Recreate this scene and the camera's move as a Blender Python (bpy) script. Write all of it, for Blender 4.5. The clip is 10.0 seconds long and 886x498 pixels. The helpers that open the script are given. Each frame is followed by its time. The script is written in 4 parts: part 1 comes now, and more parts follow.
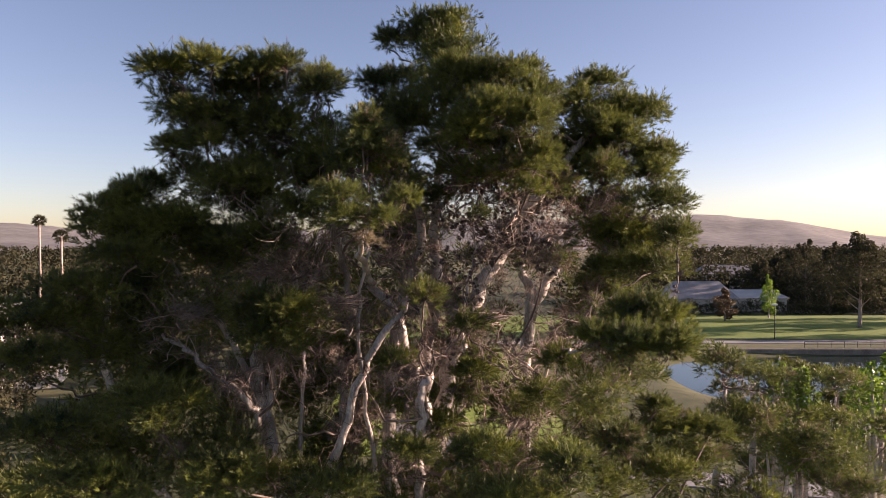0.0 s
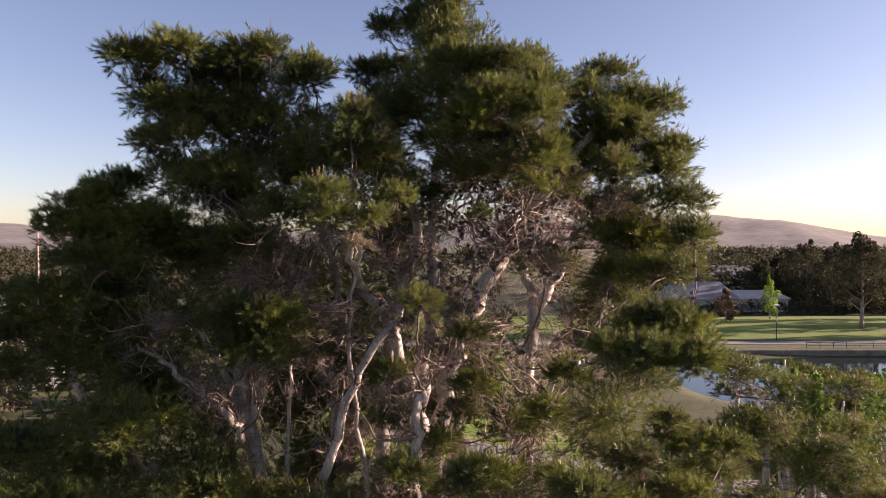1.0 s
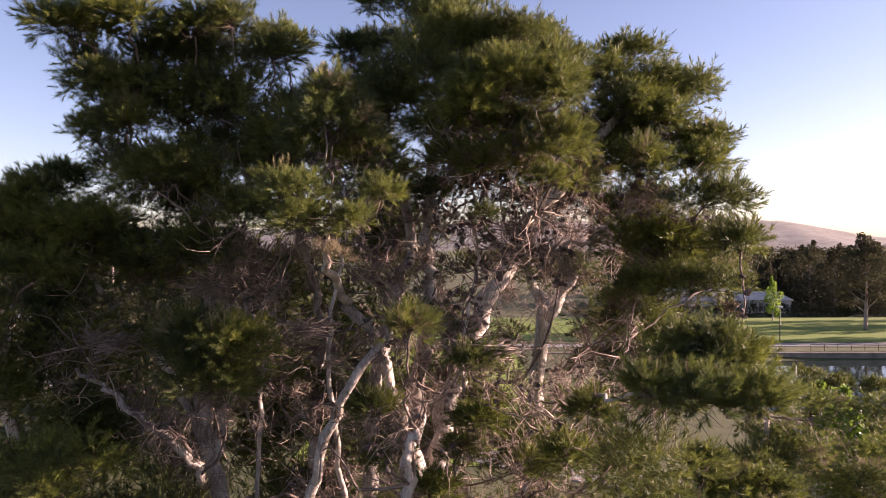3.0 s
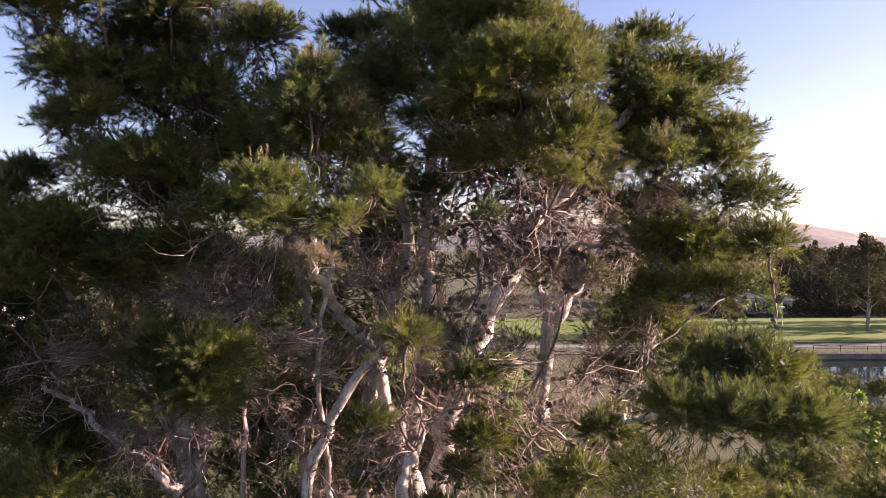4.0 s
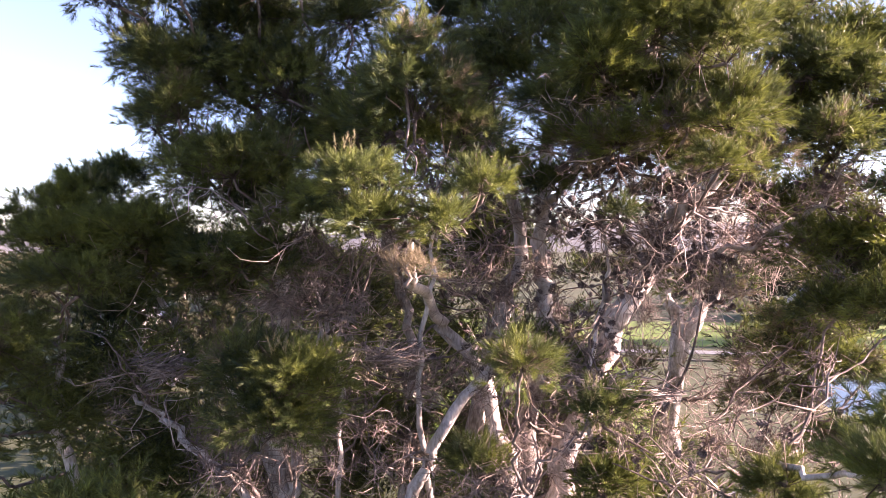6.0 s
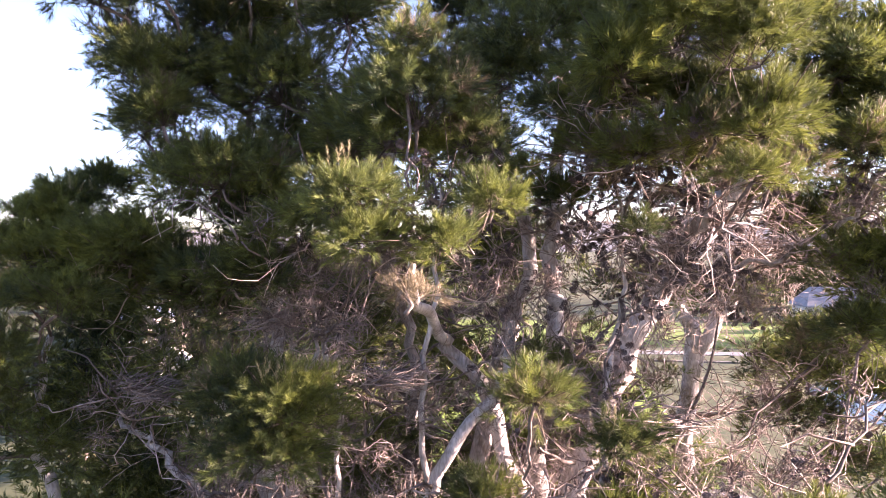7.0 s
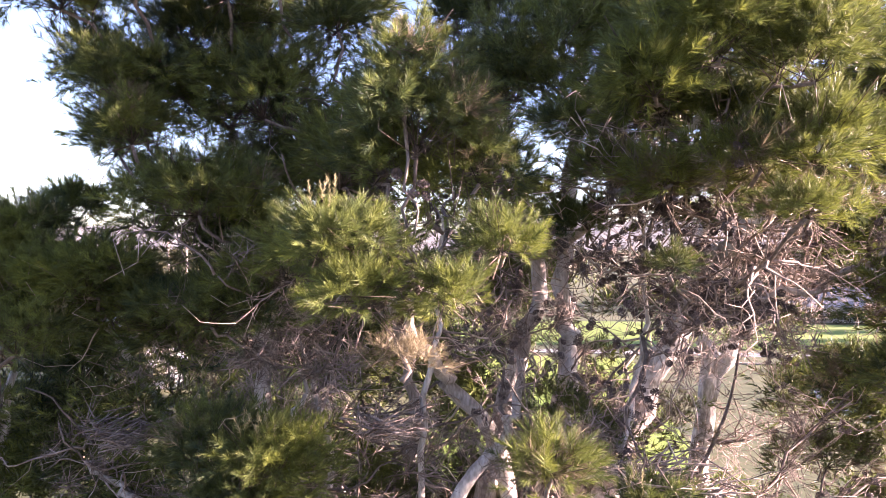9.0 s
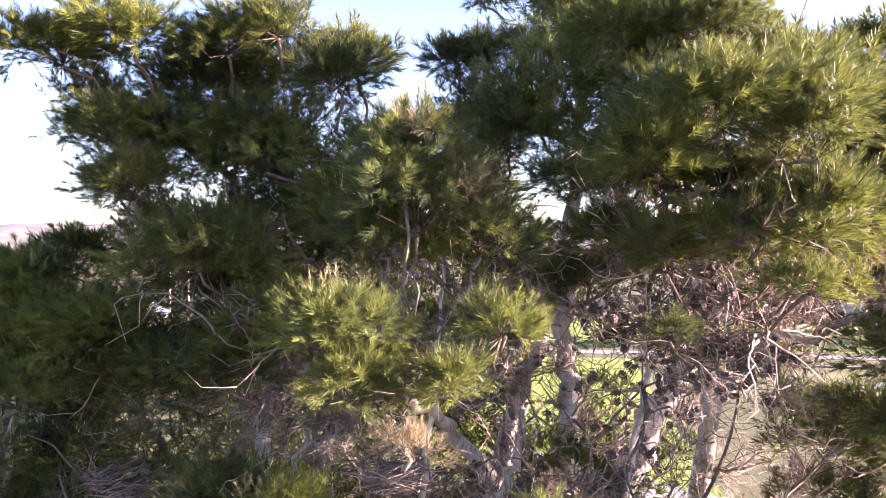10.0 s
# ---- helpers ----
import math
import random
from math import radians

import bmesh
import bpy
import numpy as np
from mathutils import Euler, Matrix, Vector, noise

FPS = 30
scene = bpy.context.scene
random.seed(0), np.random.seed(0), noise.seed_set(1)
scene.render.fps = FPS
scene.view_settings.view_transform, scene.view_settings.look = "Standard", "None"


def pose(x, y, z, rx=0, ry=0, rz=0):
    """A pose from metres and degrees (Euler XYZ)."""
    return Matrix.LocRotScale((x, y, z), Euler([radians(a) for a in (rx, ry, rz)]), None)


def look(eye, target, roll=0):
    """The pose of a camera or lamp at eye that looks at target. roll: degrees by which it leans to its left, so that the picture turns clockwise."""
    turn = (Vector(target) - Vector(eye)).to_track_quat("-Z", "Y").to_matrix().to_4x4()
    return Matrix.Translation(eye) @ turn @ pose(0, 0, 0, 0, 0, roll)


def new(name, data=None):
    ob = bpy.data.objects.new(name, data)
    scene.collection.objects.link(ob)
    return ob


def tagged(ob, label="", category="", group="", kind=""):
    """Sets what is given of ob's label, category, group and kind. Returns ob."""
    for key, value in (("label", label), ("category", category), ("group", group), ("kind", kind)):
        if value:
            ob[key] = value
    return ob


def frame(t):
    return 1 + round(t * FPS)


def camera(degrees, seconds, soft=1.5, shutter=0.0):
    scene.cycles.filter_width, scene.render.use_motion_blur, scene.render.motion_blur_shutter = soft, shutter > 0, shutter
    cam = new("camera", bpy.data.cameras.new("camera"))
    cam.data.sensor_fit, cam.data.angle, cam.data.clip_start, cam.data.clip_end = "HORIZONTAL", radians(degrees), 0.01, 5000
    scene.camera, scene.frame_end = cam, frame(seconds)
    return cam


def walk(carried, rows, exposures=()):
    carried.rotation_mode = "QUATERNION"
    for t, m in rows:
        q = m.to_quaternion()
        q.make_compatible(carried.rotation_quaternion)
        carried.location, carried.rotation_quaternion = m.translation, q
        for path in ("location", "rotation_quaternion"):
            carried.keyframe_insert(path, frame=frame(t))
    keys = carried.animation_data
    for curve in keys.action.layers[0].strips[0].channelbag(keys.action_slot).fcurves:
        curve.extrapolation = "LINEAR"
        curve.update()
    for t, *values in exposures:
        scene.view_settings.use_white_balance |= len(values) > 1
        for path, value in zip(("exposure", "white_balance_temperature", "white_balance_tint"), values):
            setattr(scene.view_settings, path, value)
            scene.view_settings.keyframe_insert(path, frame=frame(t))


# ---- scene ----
cam = camera(67.8, 10.0, 0.8)
METRES, EYE, TILT, LEAN, TURN = 5.5, 20.0, -0.4, 0.0, 0.0
ROWS = [
    (0.0, 0.0, 0.0, 0.0, -0.0, 0.0, 0.0),
    (0.5, 0.0036, 0.0654, 0.0026, -0.0, 0.03, 0.03),
    (1.0, 0.0067, 0.139, 0.007, 0.0, 0.03, 0.03),
    (1.5, 0.0083, 0.2081, 0.0109, 0.0, 0.03, 0.03),
    (2.0, 0.0108, 0.2812, 0.0144, 0.01, 0.03, 0.02),
    (2.5, 0.0126, 0.3446, 0.0177, 0.0, 0.06, 0.03),
    (4.0, 0.0139, 0.5328, 0.0267, 0.03, 0.11, 0.06),
    (4.5, 0.0128, 0.5823, 0.0286, 1.99, 0.13, 0.11),
    (5.0, 0.0056, 0.6309, 0.0307, 5.6, 0.16, 0.06),
    (5.5, -0.0004, 0.6709, 0.0325, 8.55, 0.14, 0.08),
    (7.0, -0.0203, 0.7853, 0.0596, 9.55, 0.13, 0.08),
    (7.5, -0.0266, 0.8174, 0.0824, 9.54, 0.07, 0.07),
    (8.0, -0.0339, 0.8532, 0.0859, 9.54, 0.05, 0.06),
    (8.5, -0.0384, 0.8802, 0.1096, 9.56, -0.06, 0.03),
    (9.0, -0.0412, 0.891, 0.1081, 9.55, -0.0, 0.04),
    (9.5, -0.04, 0.8913, 0.1354, 9.62, -0.07, 0.03),
    (10.0, -0.0408, 0.8909, 0.1878, 9.64, -0.18, 0.0),
]
walk(cam, [(t, pose(0, 0, EYE, TILT, LEAN, TURN) @ pose(METRES * x, METRES * y, METRES * z, 90 + pitch, roll, yaw)) for t, x, y, z, yaw, pitch, roll in ROWS],
     exposures=[(0.0, 1.7, 7200, 36), (2.7, 2.0, 7200, 41), (4.0, 2.25, 7000, 43), (5.5, 2.85, 6700, 44), (7.0, 3.4, 6500, 44), (10.0, 3.56, 6600, 42)])

# ---- light ----
SUN_AZ, SUN_EL = 82.0, 12.0      # degrees to the right of straight ahead, and up
world = bpy.data.worlds.new("sky_world")
scene.world = world
world.use_nodes = True
wn = world.node_tree.nodes
sky = wn.new("ShaderNodeTexSky")
sky.sky_type = "NISHITA"
sky.sun_disc = False
sky.sun_elevation, sky.sun_rotation = radians(SUN_EL), radians(SUN_AZ)
sky.air_density, sky.dust_density, sky.ozone_density = 0.85, 0.6, 1.7
wn["Background"].inputs["Strength"].default_value = 0.062
world.node_tree.links.new(sky.outputs["Color"], wn["Background"].inputs["Color"])
sun_lamp = bpy.data.lights.new("sun", "SUN")
sun_lamp.energy, sun_lamp.angle, sun_lamp.color = 5.0, radians(0.6), (1.0, 0.87, 0.70)
sun = new("sun", sun_lamp)
to_sun = Vector((math.sin(radians(SUN_AZ)) * math.cos(radians(SUN_EL)), math.cos(radians(SUN_AZ)) * math.cos(radians(SUN_EL)), math.sin(radians(SUN_EL))))
sun.matrix_world = look(to_sun * 60, (0, 0, 0))

# ---- materials ----
def material(name, low, high, scale=4.0, fine=40.0, rough=0.8, translucent=0.0, bump=0.0, vary=0.15, metal=0.0, stretch=(1, 1, 1), spec=0.3, grain=0.0):
    """Two-scale noise between two colours, a shift from thing to thing, bump and some light let through."""
    m = bpy.data.materials.new(name)
    m.use_nodes = True
    n, l = m.node_tree.nodes, m.node_tree.links
    p, out = n["Principled BSDF"], n["Material Output"]
    geo = n.new("ShaderNodeNewGeometry")
    mapping = n.new("ShaderNodeMapping")
    mapping.inputs["Scale"].default_value = stretch
    l.new(geo.outputs["Position"], mapping.inputs["Vector"])
    a, b = n.new("ShaderNodeTexNoise"), n.new("ShaderNodeTexNoise")
    a.inputs["Scale"].default_value, b.inputs["Scale"].default_value = scale, fine
    a.inputs["Detail"].default_value = b.inputs["Detail"].default_value = 3.0
    for t in (a, b):
        l.new(mapping.outputs["Vector"], t.inputs["Vector"])
    mix = n.new("ShaderNodeMath")
    mix.operation = "MULTIPLY_ADD"
    mix.inputs[1].default_value = 0.55
    l.new(a.outputs["Fac"], mix.inputs[0])
    half = n.new("ShaderNodeMath")
    half.operation = "MULTIPLY"
    half.inputs[1].default_value = 0.45
    l.new(b.outputs["Fac"], half.inputs[0])
    l.new(half.outputs[0], mix.inputs[2])
    ramp = n.new("ShaderNodeValToRGB")
    ramp.color_ramp.elements[0].position, ramp.color_ramp.elements[1].position = 0.34, 0.66
    ramp.color_ramp.elements[0].color, ramp.color_ramp.elements[1].color = (*low, 1), (*high, 1)
    l.new(mix.outputs[0], ramp.inputs["Fac"])
    info, hsv = n.new("ShaderNodeObjectInfo"), n.new("ShaderNodeHueSaturation")
    val = n.new("ShaderNodeMapRange")
    val.inputs["To Min"].default_value, val.inputs["To Max"].default_value = 1 - vary, 1 + vary
    l.new(info.outputs["Random"], val.inputs["Value"])
    if grain:
        each = n.new("ShaderNodeMapRange")
        each.inputs["To Min"].default_value, each.inputs["To Max"].default_value = 1 - grain, 1 + grain
        l.new(geo.outputs["Random Per Island"], each.inputs["Value"])
        both = n.new("ShaderNodeMath")
        both.operation = "MULTIPLY"
        l.new(val.outputs["Result"], both.inputs[0])
        l.new(each.outputs["Result"], both.inputs[1])
        l.new(both.outputs[0], hsv.inputs["Value"])
    else:
        l.new(val.outputs["Result"], hsv.inputs["Value"])
    l.new(ramp.outputs["Color"], hsv.inputs["Color"])
    l.new(hsv.outputs["Color"], p.inputs["Base Color"])
    p.inputs["Roughness"].default_value, p.inputs["Metallic"].default_value = rough, metal
    p.inputs["Specular IOR Level"].default_value = spec
    if bump:
        bp = n.new("ShaderNodeBump")
        bp.inputs["Strength"].default_value, bp.inputs["Distance"].default_value = 0.8, bump
        l.new(mix.outputs[0], bp.inputs["Height"])
        l.new(bp.outputs["Normal"], p.inputs["Normal"])
    if translucent:
        tr, ms = n.new("ShaderNodeBsdfTranslucent"), n.new("ShaderNodeMixShader")
        l.new(hsv.outputs["Color"], tr.inputs["Color"])
        ms.inputs["Fac"].default_value = translucent
        l.new(p.outputs["BSDF"], ms.inputs[1])
        l.new(tr.outputs["BSDF"], ms.inputs[2])
        l.new(ms.outputs["Shader"], out.inputs["Surface"])
    return m


NEEDLE = material("needle_green", (0.026, 0.048, 0.028), (0.205, 0.232, 0.045), 1.3, 9, 0.5, 0.3, vary=0.2, spec=0.25, grain=0.45)
NEEDLE_FAR = material("needle_green_far", (0.05, 0.07, 0.018), (0.13, 0.14, 0.03), 0.5, 4, 0.55, 0.3, vary=0.25)
NEEDLE_DRY = material("needle_dry", (0.09, 0.072, 0.045), (0.22, 0.18, 0.11), 3, 20, 0.7, 0.3, vary=0.3)
BARK = material("bark_pale", (0.18, 0.15, 0.13), (0.64, 0.58, 0.53), 5, 38, 0.9, bump=0.02, stretch=(1, 1, 0.35))
TWIG_DARK = material("twig_brown", (0.035, 0.026, 0.02), (0.12, 0.09, 0.07), 6, 50, 0.9, vary=0.25, grain=0.35)
NEEDLE_PALE = material("needle_straw", (0.17, 0.16, 0.075), (0.32, 0.28, 0.16), 3, 20, 0.7, 0.3, vary=0.2)
LIMB = material("bark_grey", (0.07, 0.054, 0.045), (0.24, 0.19, 0.165), 6, 45, 0.9, bump=0.01)
TWIG = material("twig_grey", (0.09, 0.066, 0.056), (0.37, 0.295, 0.25), 6, 50, 0.9, vary=0.25, grain=0.35)
CONE = material("cone_brown", (0.045, 0.035, 0.035), (0.14, 0.11, 0.10), 20, 90, 0.8)
LEAF = material("leaf_bright", (0.09, 0.16, 0.02), (0.20, 0.30, 0.05), 2, 12, 0.45, 0.45, vary=0.2)
LEAF_FAR = material("leaf_far", (0.024, 0.028, 0.015), (0.058, 0.054, 0.026), 0.25, 1.5, 0.95, 0.3, vary=0.3)
LEAF_BROWN = material("leaf_brown", (0.05, 0.035, 0.02), (0.12, 0.08, 0.04), 0.4, 2, 0.6, 0.25, vary=0.2)
GRASS = material("grass_lawn", (0.085, 0.145, 0.02), (0.20, 0.25, 0.045), 0.06, 1.2, 0.9, bump=0.02)
GROUND = material("ground_mixed", (0.035, 0.05, 0.018), (0.11, 0.105, 0.05), 0.03, 0.5, 0.95, bump=0.03)
CONCRETE = material("concrete_pale", (0.17, 0.165, 0.16), (0.28, 0.27, 0.26), 0.4, 6, 0.85)
STONE = material("bank_stone", (0.10, 0.09, 0.075), (0.26, 0.23, 0.19), 0.6, 4, 0.9, bump=0.05)
# Haze is put into the colour: dry grass greyed for distance.
HILL = material("hill_hazed_grass", (0.12, 0.117, 0.112), (0.255, 0.245, 0.23), 0.004, 0.03, 0.95)
ROOF = material("roof_grey", (0.16, 0.15, 0.15), (0.28, 0.27, 0.27), 0.4, 5, 0.8)
ROOF_LIGHT = material("roof_light", (0.42, 0.40, 0.37), (0.58, 0.55, 0.51), 0.4, 5, 0.8)
WALL = material("wall_cream", (0.55, 0.51, 0.44), (0.72, 0.68, 0.60), 0.5, 6, 0.85)
GLASS = material("window_dark", (0.02, 0.025, 0.03), (0.05, 0.055, 0.06), 1, 5, 0.08, spec=0.6)
METAL = material("metal_dark", (0.03, 0.03, 0.03), (0.07, 0.065, 0.06), 3, 20, 0.5, metal=0.6)
LAMP_GLASS = material("lamp_glass", (0.6, 0.6, 0.58), (0.75, 0.75, 0.72), 3, 20, 0.3)

WATER = material("pond_water", (0.012, 0.02, 0.018), (0.02, 0.03, 0.026), 0.2, 1.5, 0.04, bump=0.006, stretch=(1, 2.5, 1), spec=0.5)


# ---- mesh helpers ----
def mesh_of(name, verts, faces, mat, smooth=False):
    me = bpy.data.meshes.new(name)
    me.from_pydata([tuple(v) for v in verts], [], faces)
    me.materials.append(mat)
    if smooth:
        me.polygons.foreach_set("use_smooth", [True] * len(me.polygons))
    return me


def triangles(name, tri, mat):
    """A mesh of loose triangles from an array (n, 3, 3)."""
    n = len(tri)
    me = bpy.data.meshes.new(name)
    me.vertices.add(3 * n), me.loops.add(3 * n), me.polygons.add(n)
    me.vertices.foreach_set("co", np.ascontiguousarray(tri, dtype=np.float32).ravel())
    me.loops.foreach_set("vertex_index", np.arange(3 * n, dtype=np.int32))
    me.polygons.foreach_set("loop_start", np.arange(0, 3 * n, 3, dtype=np.int32))
    me.update(calc_edges=True)
    me.materials.append(mat)
    return me


def child(name, me, parent, label="", m=None):
    ob = new(name, me)
    ob.parent = parent
    if m is not None:
        ob.matrix_basis = m
    return tagged(ob, label)


def empty(name, m, label, category, group=""):
    ob = new(name)
    ob.matrix_basis = m
    return tagged(ob, label, category, group)


def smooth_line(points, per=5):
    """Catmull-Rom through the points."""
    p = [np.array(q, float) for q in points]
    p = [2 * p[0] - p[1]] + p + [2 * p[-1] - p[-2]]
    out = []
    for i in range(1, len(p) - 2):
        for k in range(per):
            t = k / per
            out.append(0.5 * (2 * p[i] + (p[i + 1] - p[i - 1]) * t + (2 * p[i - 1] - 5 * p[i] + 4 * p[i + 1] - p[i + 2]) * t * t
                              + (3 * p[i] - p[i - 1] - 3 * p[i + 1] + p[i + 2]) * t ** 3))
    return np.array(out + [p[-2]])


class Tubes:
    """Gathers tapered tubes along lines into one mesh."""

    def __init__(self):
        self.v, self.f = [], []

    def add(self, line, radii, sides=6, knobs=0.0, rng=None):
        line = np.asarray(line, float)
        n = len(line)
        radii = np.interp(np.linspace(0, 1, n), np.linspace(0, 1, len(radii)), radii)
        tan = np.gradient(line, axis=0)
        tan /= np.linalg.norm(tan, axis=1)[:, None] + 1e-9
        ref = np.array((0.31, 0.93, 0.17)) if abs(tan[0][1]) < 0.8 else np.array((0.95, 0.1, 0.28))
        a = np.cross(tan, ref)
        a /= np.linalg.norm(a, axis=1)[:, None] + 1e-9
        b = np.cross(tan, a)
        ang = np.linspace(0, 2 * np.pi, sides, endpoint=False)
        start = len(self.v)
        for i in range(n):
            r = radii[i] * (1 + (knobs * rng.standard_normal(sides) if knobs else 0))
            ring = line[i] + (np.cos(ang) * r)[:, None] * a[i] + (np.sin(ang) * r)[:, None] * b[i]
            self.v.extend(map(tuple, ring))
        for i in range(n - 1):
            for k in range(sides):
                p, q = start + i * sides + k, start + i * sides + (k + 1) % sides
                self.f.append((p, q, q + sides, p + sides))
        self.f.append(tuple(start + k for k in range(sides))[::-1])
        self.f.append(tuple(start + (n - 1) * sides + k for k in range(sides)))
        return self

    def mesh(self, name, mat):
        return mesh_of(name, self.v, self.f, mat, True)


def box(bm, cx, cy, cz, sx, sy, sz):
    bmesh.ops.create_cube(bm, size=1, matrix=Matrix.Translation((cx, cy, cz)) @ Matrix.Diagonal((sx, sy, sz, 1)))


def boxes(name, items, mat):
    bm = bmesh.new()
    for it in items:
        box(bm, *it)
    me = bpy.data.meshes.new(name)
    bm.to_mesh(me)
    bm.free()
    me.materials.append(mat)
    return me


def unit(v):
    return v / (np.linalg.norm(v, axis=-1, keepdims=True) + 1e-9)


# ---- ground, pond, paths ----
def pond_depth(x, y):
    return 1 - (abs((x - 85) / 48) ** 3 + abs((y - 101) / 22.5) ** 3)


def ground_z(x, y):
    d = pond_depth(x, y)
    z = 0.35 * math.sin(x * 0.045 + 1) * math.sin(y * 0.05)
    lawn_rise = 1.1 * math.exp(-((x - 85) / 45) ** 2 - ((y - 165) / 16) ** 2)
    return (z + lawn_rise if abs(x) < 300 and abs(y) < 400 else 0.0) - 2.2 * min(1, max(0, 0.5 + 1.4 * d))


def axis(fine_from, fine_to, step):
    near = list(np.arange(fine_from, fine_to + 0.1, step))
    far = [40, 100, 200, 400, 800, 1600, 3000, 4950]
    return [fine_from - d for d in reversed(far)] + near + [fine_to + d for d in far]


def sheet(name, xs, ys, height, mat):
    verts = [(x, y, height(x, y)) for y in ys for x in xs]
    w = len(xs)
    faces = [(j * w + i, j * w + i + 1, (j + 1) * w + i + 1, (j + 1) * w + i) for j in range(len(ys) - 1) for i in range(w - 1)]
    return mesh_of(name, verts, faces, mat, True)


ground = tagged(new("ground", sheet("ground", axis(-120, 160, 2.5), axis(-40, 240, 2.5), ground_z, GROUND)),
                "rough green and brown park ground round the pond", "ground", kind="structure")
lawn = tagged(new("lawn", sheet("lawn", np.arange(-30, 150, 3.0), np.arange(140, 186, 2.0), lambda x, y: ground_z(x, y) + 0.06, GRASS)),
              "sunlit mown green lawn behind the pond", "lawn", kind="structure")
lawn_near = tagged(new("lawn", sheet("lawn", np.arange(-14, 16, 2.5), np.arange(62, 128, 2.5), lambda x, y: ground_z(x, y) + 0.06, GRASS)),
                   "shaded green grass at the near side of the pond", "lawn", kind="structure")
water = tagged(new("water", sheet("water", [32, 60, 100, 136], [76, 90, 105, 125], lambda x, y: -1.0, WATER)),
               "calm pond water reflecting the pale sky", "water", kind="structure")


def ribbon(name, points, width, mat, label, lift=0.1):
    line = smooth_line([(x, y, 0) for x, y in points], 8)
    tan = np.gradient(line, axis=0)
    side = unit(np.stack([-tan[:, 1], tan[:, 0], 0 * tan[:, 0]], 1)) * width / 2
    verts, n = [], len(line)
    for p, s in zip(line, side):
        for q, dz in ((p - s, -0.3), (p - s, lift), (p + s, lift), (p + s, -0.3)):
            verts.append((q[0], q[1], ground_z(q[0], q[1]) + dz))
    faces = [(4 * i + k, 4 * i + k + 1, 4 * i + k + 5, 4 * i + k + 4) for i in range(n - 1) for k in range(3)]
    return tagged(new(name, mesh_of(name, verts, faces, mat)), label, "path", kind="structure")


ribbon("path", [(-20, 132), (15, 133), (45, 134), (80, 136), (115, 138), (160, 141)], 3.6, CONCRETE, "pale concrete footpath along the far bank of the pond")
ribbon("path", [(-6, 72), (4, 65), (12, 60), (20, 56), (32, 53), (45, 52)], 4.0, CONCRETE, "pale concrete footpath on the near side of the pond")


# ---- hills ----
def hill_top(az):
    a = (az + 180) % 360 - 180
    h = 112 + 30 * math.sin(radians(a * 5 + 40)) + 14 * math.sin(radians(a * 17)) + 6 * math.sin(radians(a * 41))
    right = math.exp(-((a - 21) / 7.5) ** 2)
    return h + 46 * right + 20 * math.exp(-((a + 33) / 9) ** 2) - 32 * math.exp(-((a - 34) / 7) ** 2)


def hills():
    radii = [2300, 2500, 2750, 3000, 3250, 3500, 3750, 4000, 4300, 4700]
    shape = [0, 0.14, 0.30, 0.46, 0.66, 0.85, 1.0, 0.95, 0.6, 0.0]
    verts, n = [], 480
    for r, s in zip(radii, shape):
        for k in range(n):
            az = k * 360 / n
            x, y = r * math.sin(radians(az)), r * math.cos(radians(az))
            fold = 1.3 * noise.fractal(Vector((x, y, 0)) * 0.003, 0.7, 2.2, 6)
            verts.append((x, y, max(-5, hill_top(az) * s + 26 * fold * s ** 0.5 * (1 - 0.5 * s)) - 1))
    faces = [(j * n + i, j * n + (i + 1) % n, (j + 1) * n + (i + 1) % n, (j + 1) * n + i) for j in range(len(radii) - 1) for i in range(n)]
    return tagged(new("hills", mesh_of("hills", verts, faces, HILL, True)), "dry golden grass hills on the horizon, greyed with painted haze", "hills", kind="structure")


hills()


# ---- foliage ----
def shoot_needles(rng, base, way, length, count, needle, width):
    """A brush of needles round a shoot, wide at its foot and closing towards the tip: triangles (count, 3, 3)."""
    t = rng.uniform(0.05, 1.0, count) ** 0.8
    root = base + t[:, None] * way * length
    side = unit(np.cross(rng.standard_normal((count, 3)), way))
    ang = 0.34 + 0.78 * (1 - t) * rng.uniform(0.5, 1.1, count) + 0.1 * rng.standard_normal(count)
    axis_ = unit(np.cos(ang)[:, None] * way + np.sin(ang)[:, None] * side)
    flat = unit(np.cross(axis_, rng.standard_normal((count, 3)))) * width / 2
    tip = root + axis_ * (needle * rng.uniform(0.7, 1.15, count))[:, None]
    return np.stack([root - flat, root + flat, tip], 1)


def foliage_clump(name, seed, shoots, radius, needle, width, per, mat):
    """A pad of brush-like shoots that stand up and out; z is its outward way."""
    rng = np.random.default_rng(seed)
    tri = []
    for k in range(shoots):
        d = unit(rng.standard_normal(3) * (1, 1, 0.7))
        at = d * radius * rng.uniform(0.25, 0.8) * (1, 1, 0.75)
        way = unit(0.9 * d + np.array((0, 0, 0.75)) + 0.25 * rng.standard_normal(3))
        tri.append(shoot_needles(rng, at, way, 0.45 * radius * rng.uniform(0.7, 1.3), per, needle * rng.uniform(0.8, 1.15), width))
    return triangles(name, np.concatenate(tri), mat)


